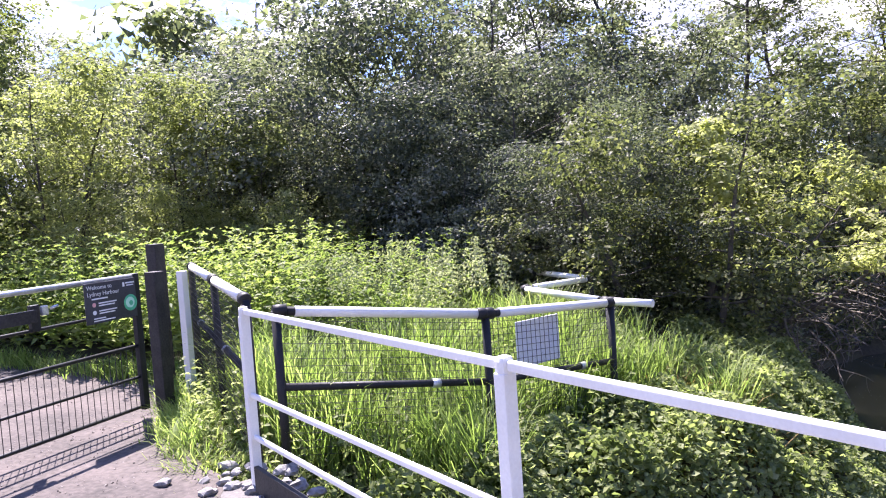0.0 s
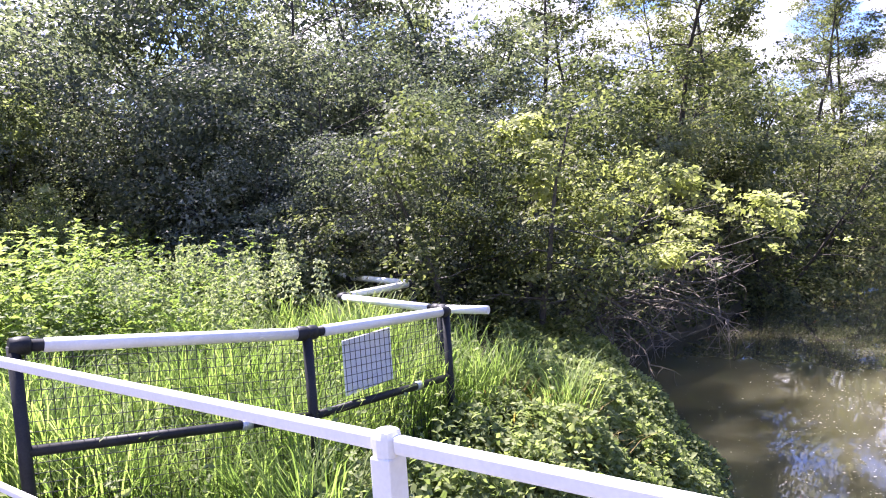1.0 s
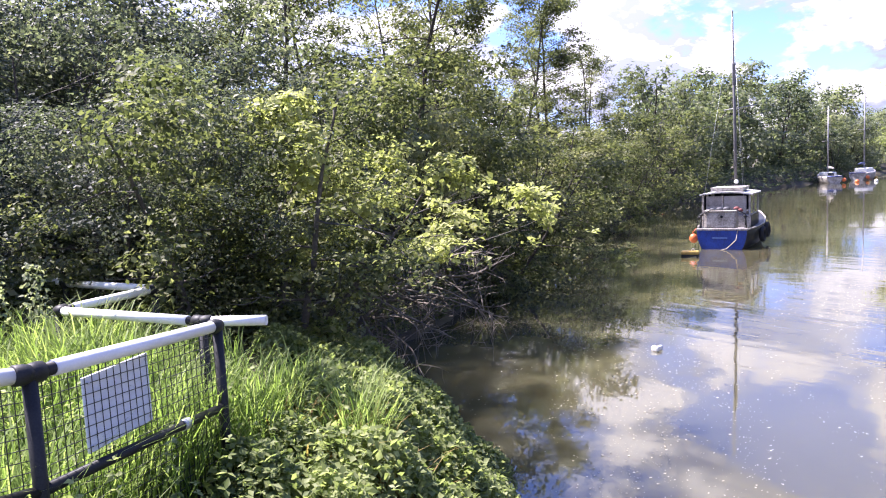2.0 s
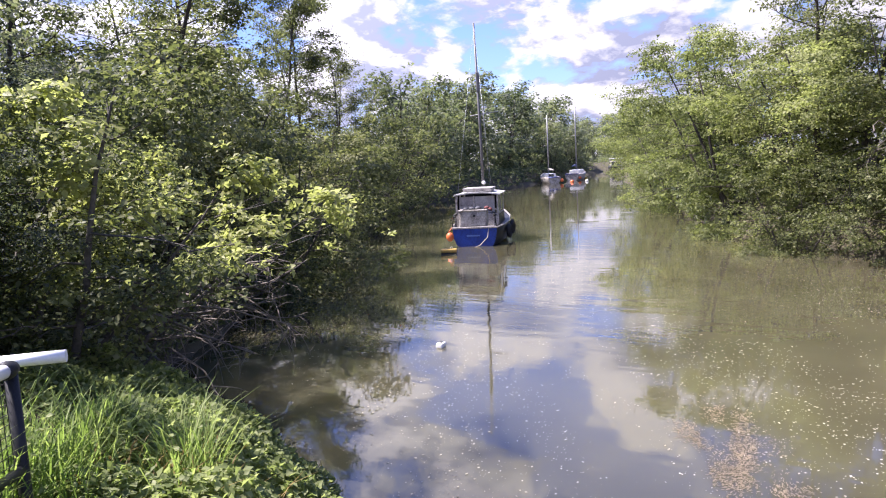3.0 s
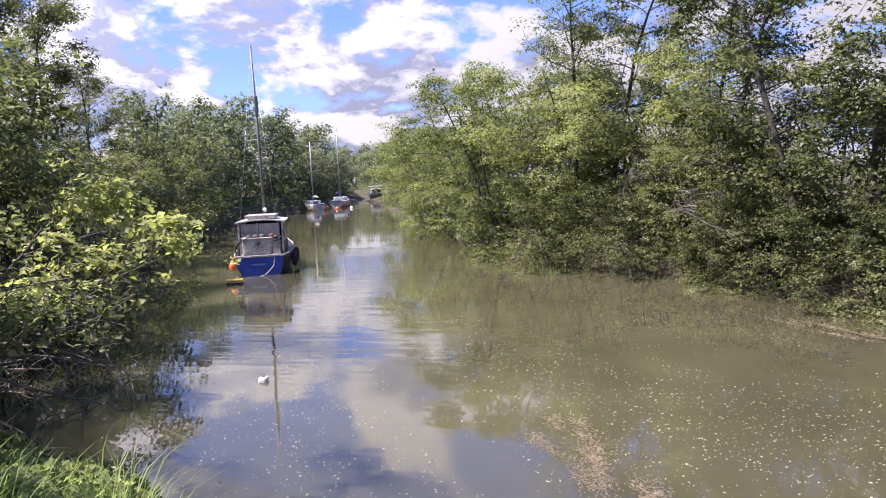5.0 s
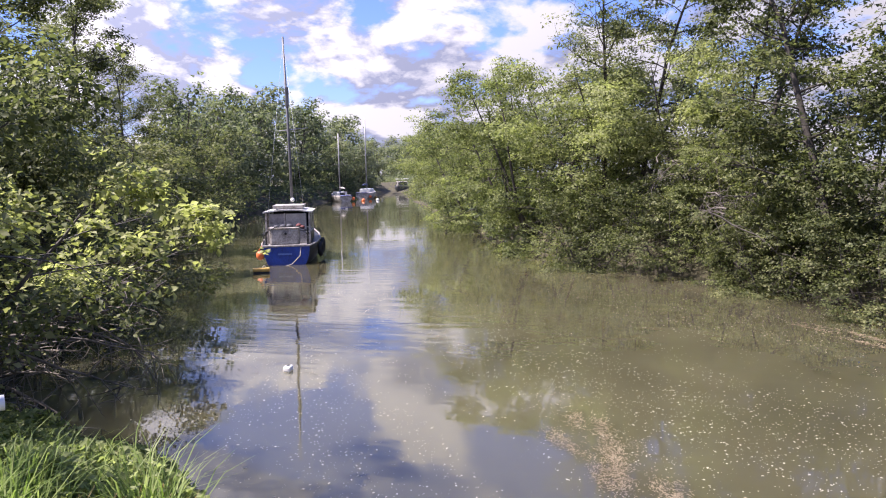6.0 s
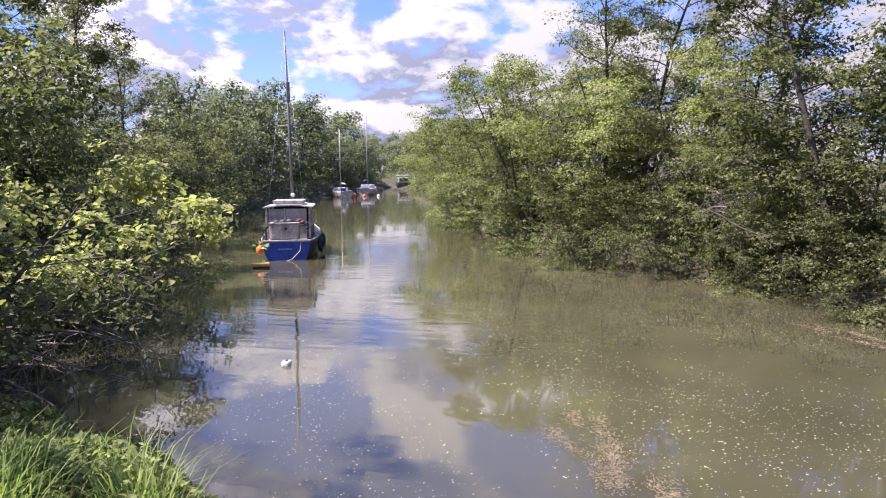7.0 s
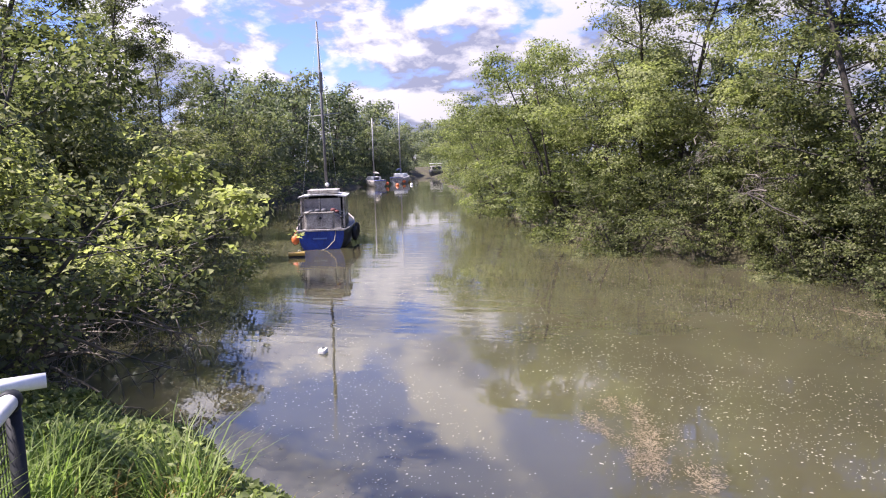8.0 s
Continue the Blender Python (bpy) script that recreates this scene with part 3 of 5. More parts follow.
# dense hedge shrubs behind the enclosure
HEDGE = dict(leaf=LEAF_HEDGE, bark=BARK, category="shrub", group="hedge shrubs", stems=5, limbs=12, subs=5, start=0.04, rise=0.3, sag=0.07, base_r=0.06, top=0.55, blur=0.2, lobes=110, lobe=0.72, share=0.9, skirt=0.05, stem_lean=0.16, low=0.9)
HEDGE_LABEL = "tall dense green hedge shrub in full leaf"
h1 = tree("hedge_shrub", np.random.default_rng(1), standing(-0.9, 12.8), HEDGE_LABEL, count=50000, size=0.066, height=4.0, spread=2.1, **HEDGE)
h2 = tree("hedge_shrub", np.random.default_rng(2), standing(1.5, 12.2), HEDGE_LABEL, count=50000, size=0.066, height=4.2, spread=2.2, **HEDGE)
row(h2, [(-3.9, 14.8, 75, 1.3), (1.2, 15.8, 20, 1.7), (-11.6, 17.2, 40, 1.5), (5.4, 14.4, 250, 0.9), (0.3, 10.9, 130, 0.62)])
row(h1, [(-7.2, 15.6, 210, 1.4), (-2.0, 16.4, 5, 1.65), (1.9, 10.0, 300, 0.66), (3.6, 12.2, 80, 0.68), (3.6, 17.2, 140, 1.5)])

# bright young trees by the path
y1 = tree("young_tree", np.random.default_rng(3), standing(-6.8, 10.6), "sunlit yellow-green young tree beside the path", LEAF_BRIGHT, BARK, 30000, 0.068, 0.18, 4.4, 1.7, stems=4, limbs=10, subs=5, start=0.05, rise=0.5, base_r=0.05, top=0.5, lobes=90, lobe=0.4)
row(y1, [(-5.3, 9.9, 20, 0.55), (-7.6, 10.7, 80, 0.6), (-3.4, 10.5, 190, 0.5), (-9.4, 11.1, 330, 0.62), (-4.6, 12.0, 300, 0.95), (-9.6, 12.9, 130, 1.45)])

# the bushes hanging over the water
w1 = tree("overhanging_bush", np.random.default_rng(9), standing(3.3, 10.3), "yellow-green bush hanging low over the water", LEAF_SUNNY, PALEBARK, 16000, 0.085, 0.12, 2.9, 1.35, category="bush", stems=6, limbs=9, subs=6, start=0.4, rise=0.08, sag=0.02, base_r=0.05, top=0.75, stem_lean=0.2, lobes=150, lobe=0.26, share=0.7, core=0, tiny=False, flat=0.6, skirt=0.95, lean_to=(0.58, -0.27), bulge=0.7)
w2 = tree("overhanging_bush", np.random.default_rng(5), standing(2.8, 9.3), "pale green bush leaning out of the hedge", LEAF_BANK, PALEBARK, 24000, 0.062, 0.16, 3.4, 1.6, category="bush", tiny=False, stems=4, limbs=9, subs=6, start=0.15, rise=0.25, sag=0.05, base_r=0.06, top=0.6, stem_lean=0.2, lobes=100, lobe=0.4, share=0.6)

# left bank: alders and bushes in a row
ALDER = dict(leaf=LEAF_BANK, bark=BARK, group="trees on the bank", limbs=26, subs=6, start=0.22, rise=0.4, base_r=0.125, bulge=0.72, top=0.6, blur=0.3, lobes=90, lobe=0.45, share=0.62, flat=0.5, core=3)
ALDER_LABEL = "tall thin alder with gaps in its crown"
a1 = tree("alder_tree", np.random.default_rng(6), standing(17.0, 27.0), ALDER_LABEL, count=11500, size=0.115, height=11.5, spread=2.5, **ALDER)
a2 = tree("alder_tree", np.random.default_rng(7), standing(26.5, 29.0), ALDER_LABEL, count=11500, size=0.115, height=10.5, spread=2.3, **ALDER)
BUSH = dict(leaf=LEAF_BANK, bark=BARK, category="bush", group="bushes on the bank", stems=6, limbs=10, subs=5, start=0.0, rise=0.12, sag=0.09, base_r=0.06, top=0.55, flat=0.6, blur=0.26, lobes=90, lobe=0.66, share=0.88, skirt=-1.3, stem_lean=0.24, low=1.0)
b1 = tree("bank_bush", np.random.default_rng(8), standing(12.4, 17.0), "dark green bush at the water's edge", count=20000, size=0.112, height=4.8, spread=2.4, **BUSH)
b2 = tree("bank_bush", np.random.default_rng(9), standing(21.0, 24.0), "dark green bush at the water's edge", count=20000, size=0.112, height=3.9, spread=2.6, **BUSH)

b3 = tree("bank_bush", np.random.default_rng(15), standing(34.0, 31.0), "dark green bush further along the bank", count=9000, size=0.15, height=5.6, spread=3.1, **{**BUSH, "subs": 3, "core": 5})
row(b1, [(8.0, 15.2, 40, 0.8), (16.6, 20.6, 100, 1.05), (25.4, 26.2, 200, 1.0)])
row(b3, [(42.6, 36.2, 80, 1.3), (4.6, 16.8, 20, 0.7), (38.5, 33.6, 30, 1.1), (47.5, 38.8, 250, 1.2), (-5.4, 14.4, 240, 0.6), (15.2, 22.0, 70, 0.95)])
row(b2, [(30.0, 28.6, 150, 1.0), (10.0, 17.4, 190, 1.2)])
row(a1, [(13.8, 21.0, 60, 0.95), (6.2, 17.0, 110, 0.8), (22.5, 27.2, 140, 1.0), (32.2, 31.0, 250, 0.95), (9.2, 19.0, 320, 0.9)])
row(a2, [(16.0, 26.0, 90, 0.85), (10.0, 17.2, 50, 0.85), (4.6, 16.4, 270, 0.9), (29.0, 31.8, 200, 1.05), (38.0, 37.0, 10, 0.85), (44.0, 41.0, 120, 0.85)])

# right bank: a leaning mass of bushes below tall alders
r1 = tree("bank_bush", np.random.default_rng(10), standing(29.2, 8.0), "sunlit green bush leaning over the river", LEAF_BRIGHT, BARK, 50000, 0.112, 0.26, 7.1, 3.0, category="bush", group="bushes on the bank", stems=6, limbs=11, subs=5, start=0.0, rise=0.12, sag=0.09, base_r=0.08, top=0.6, bulge=0.5, flat=0.55, lobes=155, lobe=0.82, share=0.93, skirt=-1.5, stem_lean=0.26, low=1.0)
row(r1, [(27.6, 4.8, 200, 1.0), (24.8, 2.0, 110, 0.86), (21.2, 0.8, 330, 0.5), (34.8, 10.0, 70, 1.0), (41.0, 13.6, 190, 0.98), (50.0, 17.6, 280, 1.0)])
row(b3, [(60.0, 20.0, 20, 1.15), (74.0, 25.5, 130, 1.2)])
row(b1, [(22.9, 0.9, 220, 0.95), (19.9, -2.4, 130, 1.0), (16.2, -5.0, 300, 0.95)])
row(b2, [(22.7, 2.9, 45, 0.62), (19.5, -1.1, 200, 0.6), (17.8, -4.2, 10, 0.95), (15.9, -2.8, 250, 0.7), (17.3, -1.8, 20, 0.6), (19.7, 0.2, 280, 0.6), (24.2, 5.4, 300, 0.75)])
row(a1, [(26.9, 5.4, 15, 1.0), (23.0, 1.4, 80, 0.85), (31.5, 6.8, 120, 0.8), (18.6, -4.2, 180, 1.0)])
row(a2, [(26.0, 4.2, 15, 0.95), (20.9, 1.2, 75, 1.0), (18.7, -1.1, 200, 1.1), (18.2, -1.9, 340, 1.05), (15.5, -7.5, 30, 1.1)])

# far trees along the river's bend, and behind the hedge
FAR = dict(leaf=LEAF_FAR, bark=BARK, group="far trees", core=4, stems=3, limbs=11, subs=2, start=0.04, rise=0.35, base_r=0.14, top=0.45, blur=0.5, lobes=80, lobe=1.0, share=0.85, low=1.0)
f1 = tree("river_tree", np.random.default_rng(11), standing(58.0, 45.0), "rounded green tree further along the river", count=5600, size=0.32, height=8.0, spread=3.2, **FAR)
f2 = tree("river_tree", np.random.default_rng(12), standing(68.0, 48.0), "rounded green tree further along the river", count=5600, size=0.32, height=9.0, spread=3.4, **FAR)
row(f1, [(53.0, 42.5, 40, 1.2), (63.5, 46.5, 120, 1.15), (75.0, 50.0, 200, 1.5), (90.0, 53.0, 310, 1.5), (108.0, 58.0, 20, 1.5), (128.0, 66.0, 160, 1.5), (150.0, 74.0, 250, 1.2), (88.0, 28.0, 60, 0.9), (118.0, 40.0, 90, 0.9), (165.0, 60.0, 10, 1.2), (14.0, 27.0, 30, 0.9), (6.0, 22.0, 110, 0.85), (-18.0, 21.0, 60, 0.8), (22.0, 33.0, 200, 0.95)])
row(f2, [(82.0, 52.0, 80, 1.4), (99.0, 56.0, 140, 1.5), (118.0, 62.0, 230, 1.5), (101.0, 50.6, 20, 0.75), (113.0, 54.2, 260, 0.8), (125.0, 57.6, 100, 0.8), (136.0, 61.0, 170, 0.9), (151.0, 71.0, 60, 1.0), (205.0, 92.0, 10, 1.5), (220.0, 92.0, 40, 1.8), (230.0, 101.0, 130, 1.8), (216.0, 84.0, 220, 1.7), (212.0, 77.0, 300, 1.6), (139.0, 70.0, 330, 1.1), (172.0, 80.0, 45, 1.2), (103.0, 33.5, 150, 0.85), (140.0, 48.0, 210, 0.95), (190.0, 76.0, 300, 1.3), (172.0, 62.0, 60, 1.2), (181.0, 70.0, 140, 1.2), (198.0, 84.0, 220, 1.3), (176.0, 55.0, 20, 1.2), (160.0, 56.0, 260, 1.0), (0.0, 20.0, 20, 0.8), (33.0, 39.0, 90, 0.9), (-12.0, 23.0, 30, 0.95), (-5.0, 22.0, 130, 0.95), (-8.5, 23.5, 250, 1.0), (3.5, 24.0, 220, 0.75)])

# ---- undergrowth ----


def bare(x, y):
    """Whether a place is path, deck or water."""
    inside = np.zeros(np.shape(x), bool)
    for (ax, ay), (bx, by) in zip(PATH_RING, PATH_RING[1:] + PATH_RING[:1]):
        inside ^= ((ay > y) != (by > y)) & (x < (bx - ax) * (y - ay) / ((by - ay) or 1e-9) + ax)
    deck = ((x - POST_END.x) * OUT.x + (y - POST_END.y) * OUT.y < 0.05) & ((x - POST_END.x) * ALONG.x + (y - POST_END.y) * ALONG.y > -0.1)
    return inside | deck


def scatter(rng, n, x0, x1, y0, y1, shape=None, wet=0.0):
    x, y = rng.uniform(x0, x1, n), rng.uniform(y0, y1, n)
    ok = ~bare(x, y) & (ground_z(x, y) > WATER_Z - 0.05 - wet)
    if shape is not None:
        ok &= shape(x, y)
    return x[ok], y[ok]


def stuff(name, v, f, mat, label, category):
    return tagged(np_part(name, v, f, mat), label, category, kind="stuff")


def blades(rng, x, y, tall, wide=0.011, lean=0.35, z0=None):
    """Grass blades: tapered strips of three pieces that bend over."""
    n = len(x)
    h = tall * rng.uniform(0.55, 1.15, n)
    a = rng.uniform(0, 2 * np.pi, n)
    out = np.stack([np.cos(a), np.sin(a), np.zeros(n)], 1)
    side = np.stack([-np.sin(a), np.cos(a), np.zeros(n)], 1) * (wide * rng.uniform(0.6, 1.3, n))[:, None]
    base = np.stack([x, y, (ground_z(x, y) if z0 is None else z0) - 0.03], 1)
    bend = (h * lean * rng.uniform(0.3, 1.7, n))[:, None]
    up = np.array([0, 0, 1.0])
    p = [base, base + up * h[:, None] * 0.5 + out * bend * 0.25, base + up * h[:, None] * 0.85 + out * bend * 0.7, base + up * h[:, None] * 0.95 + out * bend * 1.15]
    v = np.stack([p[0] - side, p[0] + side, p[1] - side, p[1] + side, p[2] - side * 0.7, p[2] + side * 0.7, p[3]], 1).reshape(-1, 3)
    b = (np.arange(n) * 7)[:, None]
    f = np.concatenate([b + [0, 1, 3], b + [0, 3, 2], b + [2, 3, 5], b + [2, 5, 4], b + [4, 5, 6]], 0)
    return v, f


def nettles(rng, x, y, tall, size=0.075):
    """Upright stems with crossed pairs of toothed leaves, smaller towards the tip."""
    n = len(x)
    h = tall * rng.uniform(0.6, 1.15, n)
    lean = rng.normal(size=(n, 2)) * 0.07
    z = ground_z(x, y)
    ps, ns, ax, ss, lines = [], [], [], [], []
    tiers = 8
    for k in range(tiers):
        u = 0.28 + 0.72 * k / (tiers - 1)
        c = np.stack([x + lean[:, 0] * h * u, y + lean[:, 1] * h * u, z + h * u], 1)
        for q in range(4 if k > 1 else 2):
            a = rng.uniform(0, 0.5, n) + q * np.pi / 2 + (k % 2) * 0.8
            d = np.stack([np.cos(a), np.sin(a), np.full(n, -0.25 + 0.35 * (u > 0.9))], 1)
            ps.append(c); ax.append(d); ns.append(np.tile([0, 0, 1.0], (n, 1)))
            ss.append(np.full(n, size * (1.25 - 0.75 * u)))
    v, f = leaves(rng, np.concatenate(ps), np.concatenate(ss), 0.55, axis=np.concatenate(ax), nor=np.concatenate(ns))
    return v, f


def carpet(rng, x, y, tall, size, wide=0.7, z0=None, lumps=1.4):
    """A low mass of leaves with a lumpy top."""
    top = tall * (0.55 + 0.45 * np.sin(lumps * x + 1.7 * np.sin(lumps * 0.8 * y)) * np.cos(lumps * 1.15 * y + 0.6))
    z = (ground_z(x, y) if z0 is None else z0) + np.maximum(top, 0.08) * rng.uniform(0.15, 1.0, len(x)) ** 0.45
    p = np.stack([x, y, z], 1)
    return leaves(rng, p, np.full(len(x), size), wide, nor=np.tile([0, 0, 0.9], (len(x), 1)))


x, y = scatter(R, 60000, -2.4, 3.4, 3.6, 8.2, lambda x, y: (ground_z(x, y) > -0.95) & ((np.hypot(x + 0.1, y - 6.0) < 2.05) & ((x < 0.2) | (y > 4.66 + 0.867 * (x - 0.129))) | (np.hypot(x - 1.85, y - 5.9) < 0.55)))
clump = 0.5 + 0.3 * np.sin(4.1 * x + 2.0 * np.sin(2.7 * y)) * np.cos(3.7 * y + 0.9) + 0.2 * np.sin(9.3 * x + 1.0) * np.sin(8.1 * y)
keep = R.uniform(size=len(x)) < np.clip(clump * 1.7 - 0.25, 0.06, 0.95)
v, f = blades(R, x[keep], y[keep], 0.32 + 0.5 * clump[keep], 0.0050, 0.45)
stuff("long_grass", v, f, GRASS, "long bright green grass inside the mesh fence", "grass")
x, y = scatter(R, 2500, 1.6, 2.4, 5.2, 5.9)
v, f = blades(R, x[:320], y[:320], 0.42, 0.006, 0.6)
stuff("dry_grass", v, f, DRY, "straw coloured dry grass on the bank", "grass")
x, y = scatter(R, 5500, -3.6, -0.9, 3.6, 7.0)
e = R.integers(0, 5, 3600)
ring_a = np.array(PATH_RING)
u = R.uniform(0, 1, 3600)[:, None]
on = ring_a[e - 1] * (1 - u) + ring_a[e] * u + R.normal(size=(3600, 2)) * 0.09
x, y = np.concatenate([x, on[:, 0]]), np.concatenate([y, on[:, 1]])
v, f = blades(R, x, y, 0.25, 0.0055, 0.6)
stuff("verge_grass", v, f, GRASS, "short green grass round the gate posts", "grass")

x, y = scatter(R, 4600, -13.0, -1.7, 6.6, 12.4)
v, f = nettles(R, x, y, 1.35, 0.12)
stuff("nettles", v, f, LEAF_NETTLE, "sunlit yellow-green bed of nettles beyond the path", "nettles")
x, y = scatter(R, 900, -2.2, 1.9, 6.4, 9.8, lambda x, y: ground_z(x, y) > -0.7)
ok = (np.hypot(x - 0.95, y - 7.4) > 1.4) & ~((x > 0.2) & (y < 9.6))
v, f = nettles(R, x[ok], y[ok], 1.15, 0.085)
stuff("nettles", v, f, LEAF_NETTLE, "tall flowering nettles in front of the hedge", "nettles")
x, y = scatter(R, 190, -1.9, 0.4, 6.3, 9.4, lambda x, y: (ground_z(x, y) > -0.7) & (np.hypot(x - 0.95, y - 7.4) > 1.1))
at, face = [], []
for k in range(60):
    a, u = R.uniform(0, 6.28, len(x)), (k // 10) / 5
    at.append(np.stack([x + 0.045 * (1.15 - u) * np.cos(a), y + 0.045 * (1.15 - u) * np.sin(a), ground_z(x, y) + 0.72 + 0.3 * u + 0.18 * np.sin(5 * x + 3 * y)], 1))
    face.append(np.stack([np.cos(a), np.sin(a), 0.7 + 0 * a], 1))
v, f = leaves(R, np.concatenate(at), np.full(60 * len(x), 0.034), 0.6, nor=np.concatenate(face))
stuff("nettle_flowers", v, f, BLOSSOM, "pale flowering tops of tall weeds before the hedge", "flowers")
x, y = scatter(R, 130, -2.3, 2.3, 3.9, 6.4, lambda x, y: ground_z(x, y) > -0.9)
v, f = nettles(R, x, y, 0.7, 0.07)
stuff("nettles", v, f, LEAF_BRAMBLE, "scattered nettles and dock among the grass", "nettles")



def bramble_bank(rng, n, x0, x1, y0, y1, size):
    """A lumpy mound of brambles that fills the bank's slope and hangs out over the water."""
    x, y = rng.uniform(x0, x1, n), rng.uniform(y0, y1, n)
    d = line_distance(x, y, LEFT_EDGE) * np.where(in_river(x, y), -1, 1)
    fence = (x < 1.25) & (y > np.where(x < 0.129, 4.02 + 0.473 * (x + 1.225), 4.66 + 0.867 * (x - 0.129)) - 0.12)
    ok = (d > -0.22) & (d < 1.75) & ~fence & ~bare(x, y)
    x, y, d = x[ok], y[ok], d[ok]
    lump = 0.5 * np.sin(3.1 * x + 1.4 * np.sin(2.3 * y)) * np.cos(2.9 * y + 0.6) + 0.5 * np.sin(6.3 * x - 2.0) * np.sin(5.7 * y + 1.2 * np.sin(4 * x))
    top = np.interp(d, [-0.22, 0.0, 0.35, 0.8, 1.3, 1.75], [-1.45, -1.0, -0.5, -0.2, -0.08, -0.16]) + 0.27 * lump
    depth = rng.exponential(0.10, len(x))
    z = np.maximum(top - depth, WATER_Z + 0.02)
    return leaves(rng, np.stack([x, y, z], 1), np.full(len(x), size), 0.78, nor=np.tile([0.12, -0.1, 0.9], (len(x), 1)), loose=0.6)


v, f = bramble_bank(R, 200000, -1.3, 5.2, 1.6, 9.0, 0.056)
stuff("brambles", v, f, LEAF_BRAMBLE, "fresh green brambles covering the bank down to the water", "brambles")
x, y = scatter(R, 26000, -2.2, 1.6, 3.5, 7.0)
v, f = carpet(R, x, y, 0.22, 0.05)
stuff("ground_weeds", v, f, LEAF_BANK, "low green weeds under the grass", "weeds")


def bank_cover(rng, line, n, size, tall, lo, hi, sign):
    xs, ys = [], []
    for (ax, ay), (bx, by) in zip(line, line[1:]):
        ln = math.hypot(bx - ax, by - ay)
        k = int(n * ln)
        u, o = rng.uniform(0, 1, k), rng.uniform(lo, hi, k) * sign
        xs.append(ax + (bx - ax) * u - (by - ay) / ln * o); ys.append(ay + (by - ay) * u + (bx - ax) / ln * o)
    x, y = np.concatenate(xs), np.concatenate(ys)
    z0 = np.maximum(ground_z(x, y), WATER_Z + 0.02)
    return carpet(rng, x, y, tall, size, z0=z0)


v, f = bank_cover(R, LEFT_EDGE[5:11], 700, 0.11, 0.55, -0.1, 3.0, 1)
stuff("bank_plants", v, f, LEAF_BANK, "dark undergrowth along the river bank", "undergrowth")
v, f = bank_cover(R, RIGHT_EDGE[2:7], 650, 0.11, 0.6, 0.45, 3.2, -1)
stuff("bank_plants", v, f, LEAF_BANK, "dark undergrowth along the river bank", "undergrowth")
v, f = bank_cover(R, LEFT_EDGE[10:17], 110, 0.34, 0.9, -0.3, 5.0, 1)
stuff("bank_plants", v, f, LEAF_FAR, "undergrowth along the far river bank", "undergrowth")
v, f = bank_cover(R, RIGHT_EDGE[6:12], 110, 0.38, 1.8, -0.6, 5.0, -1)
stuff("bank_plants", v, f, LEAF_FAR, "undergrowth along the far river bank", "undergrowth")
x, y = R.uniform(-16, 9, 30000), R.uniform(9.0, 14.5, 30000)
ok = ~bare(x, y) & ~in_river(x, y)
v, f = carpet(R, x[ok], y[ok], 0.9, 0.10)
stuff("hedge_weeds", v, f, LEAF_HEDGE, "ivy and weeds along the foot of the hedge", "weeds")

# ---- boats ----
BLUE = material("blue_hull_paint", (0.010, 0.030, 0.17), (0.022, 0.075, 0.42), 0.45, 3.5, 24, 0.1, depth=0.004)
HULLDARK = material("dark_hull_paint", (0.012, 0.014, 0.018), (0.045, 0.047, 0.05), 0.5, 2, 30, 0.15, depth=0.005)
ROOFWHITE = material("dirty_white_roof", (0.20, 0.19, 0.17), (0.72, 0.71, 0.68), 0.6, 5, 30, 0.15, depth=0.004)
CREAM = material("weathered_cream_paint", (0.15, 0.13, 0.11), (0.60, 0.56, 0.51), 0.6, 4, 22, 0.15, depth=0.004)
GREYBOARD = material("grey_cabin_side", (0.22, 0.21, 0.20), (0.42, 0.41, 0.39), 0.6, 3, 40, 0.1)
PANE = material("dark_window_pane", (0.03, 0.035, 0.04), (0.07, 0.075, 0.08), 0.08, 2, 30, 0, spec=0.8)
SMOKED = material("smoky_plastic", (0.14, 0.13, 0.13), (0.36, 0.34, 0.33), 0.3, 3, 40, 0)
ORANGE = material("orange_buoy_plastic", (0.62, 0.12, 0.03), (0.80, 0.22, 0.06), 0.45, 4, 60, 0.05)
YELLOW = material("yellow_float_plastic", (0.36, 0.22, 0.04), (0.60, 0.40, 0.10), 0.55, 4, 60, 0.1)
RUBBER = material("tyre_rubber", (0.010, 0.010, 0.010), (0.030, 0.030, 0.030), 0.75, 6, 80, 0.2)
ROPE = material("rope", (0.30, 0.27, 0.22), (0.50, 0.46, 0.38), 0.9, 20, 200, 0.2)
MASTGREY = material("mast_paint", (0.05, 0.05, 0.05), (0.15, 0.145, 0.14), 0.5, 3, 60, 0.05)
ALLOY = material("alloy_mast", (0.18, 0.18, 0.18), (0.38, 0.37, 0.36), 0.45, 3, 60, 0.05, metal=0.2)
SAILCLOTH = material("sail_cover", (0.05, 0.07, 0.14), (0.12, 0.14, 0.24), 0.8, 5, 80, 0.2)


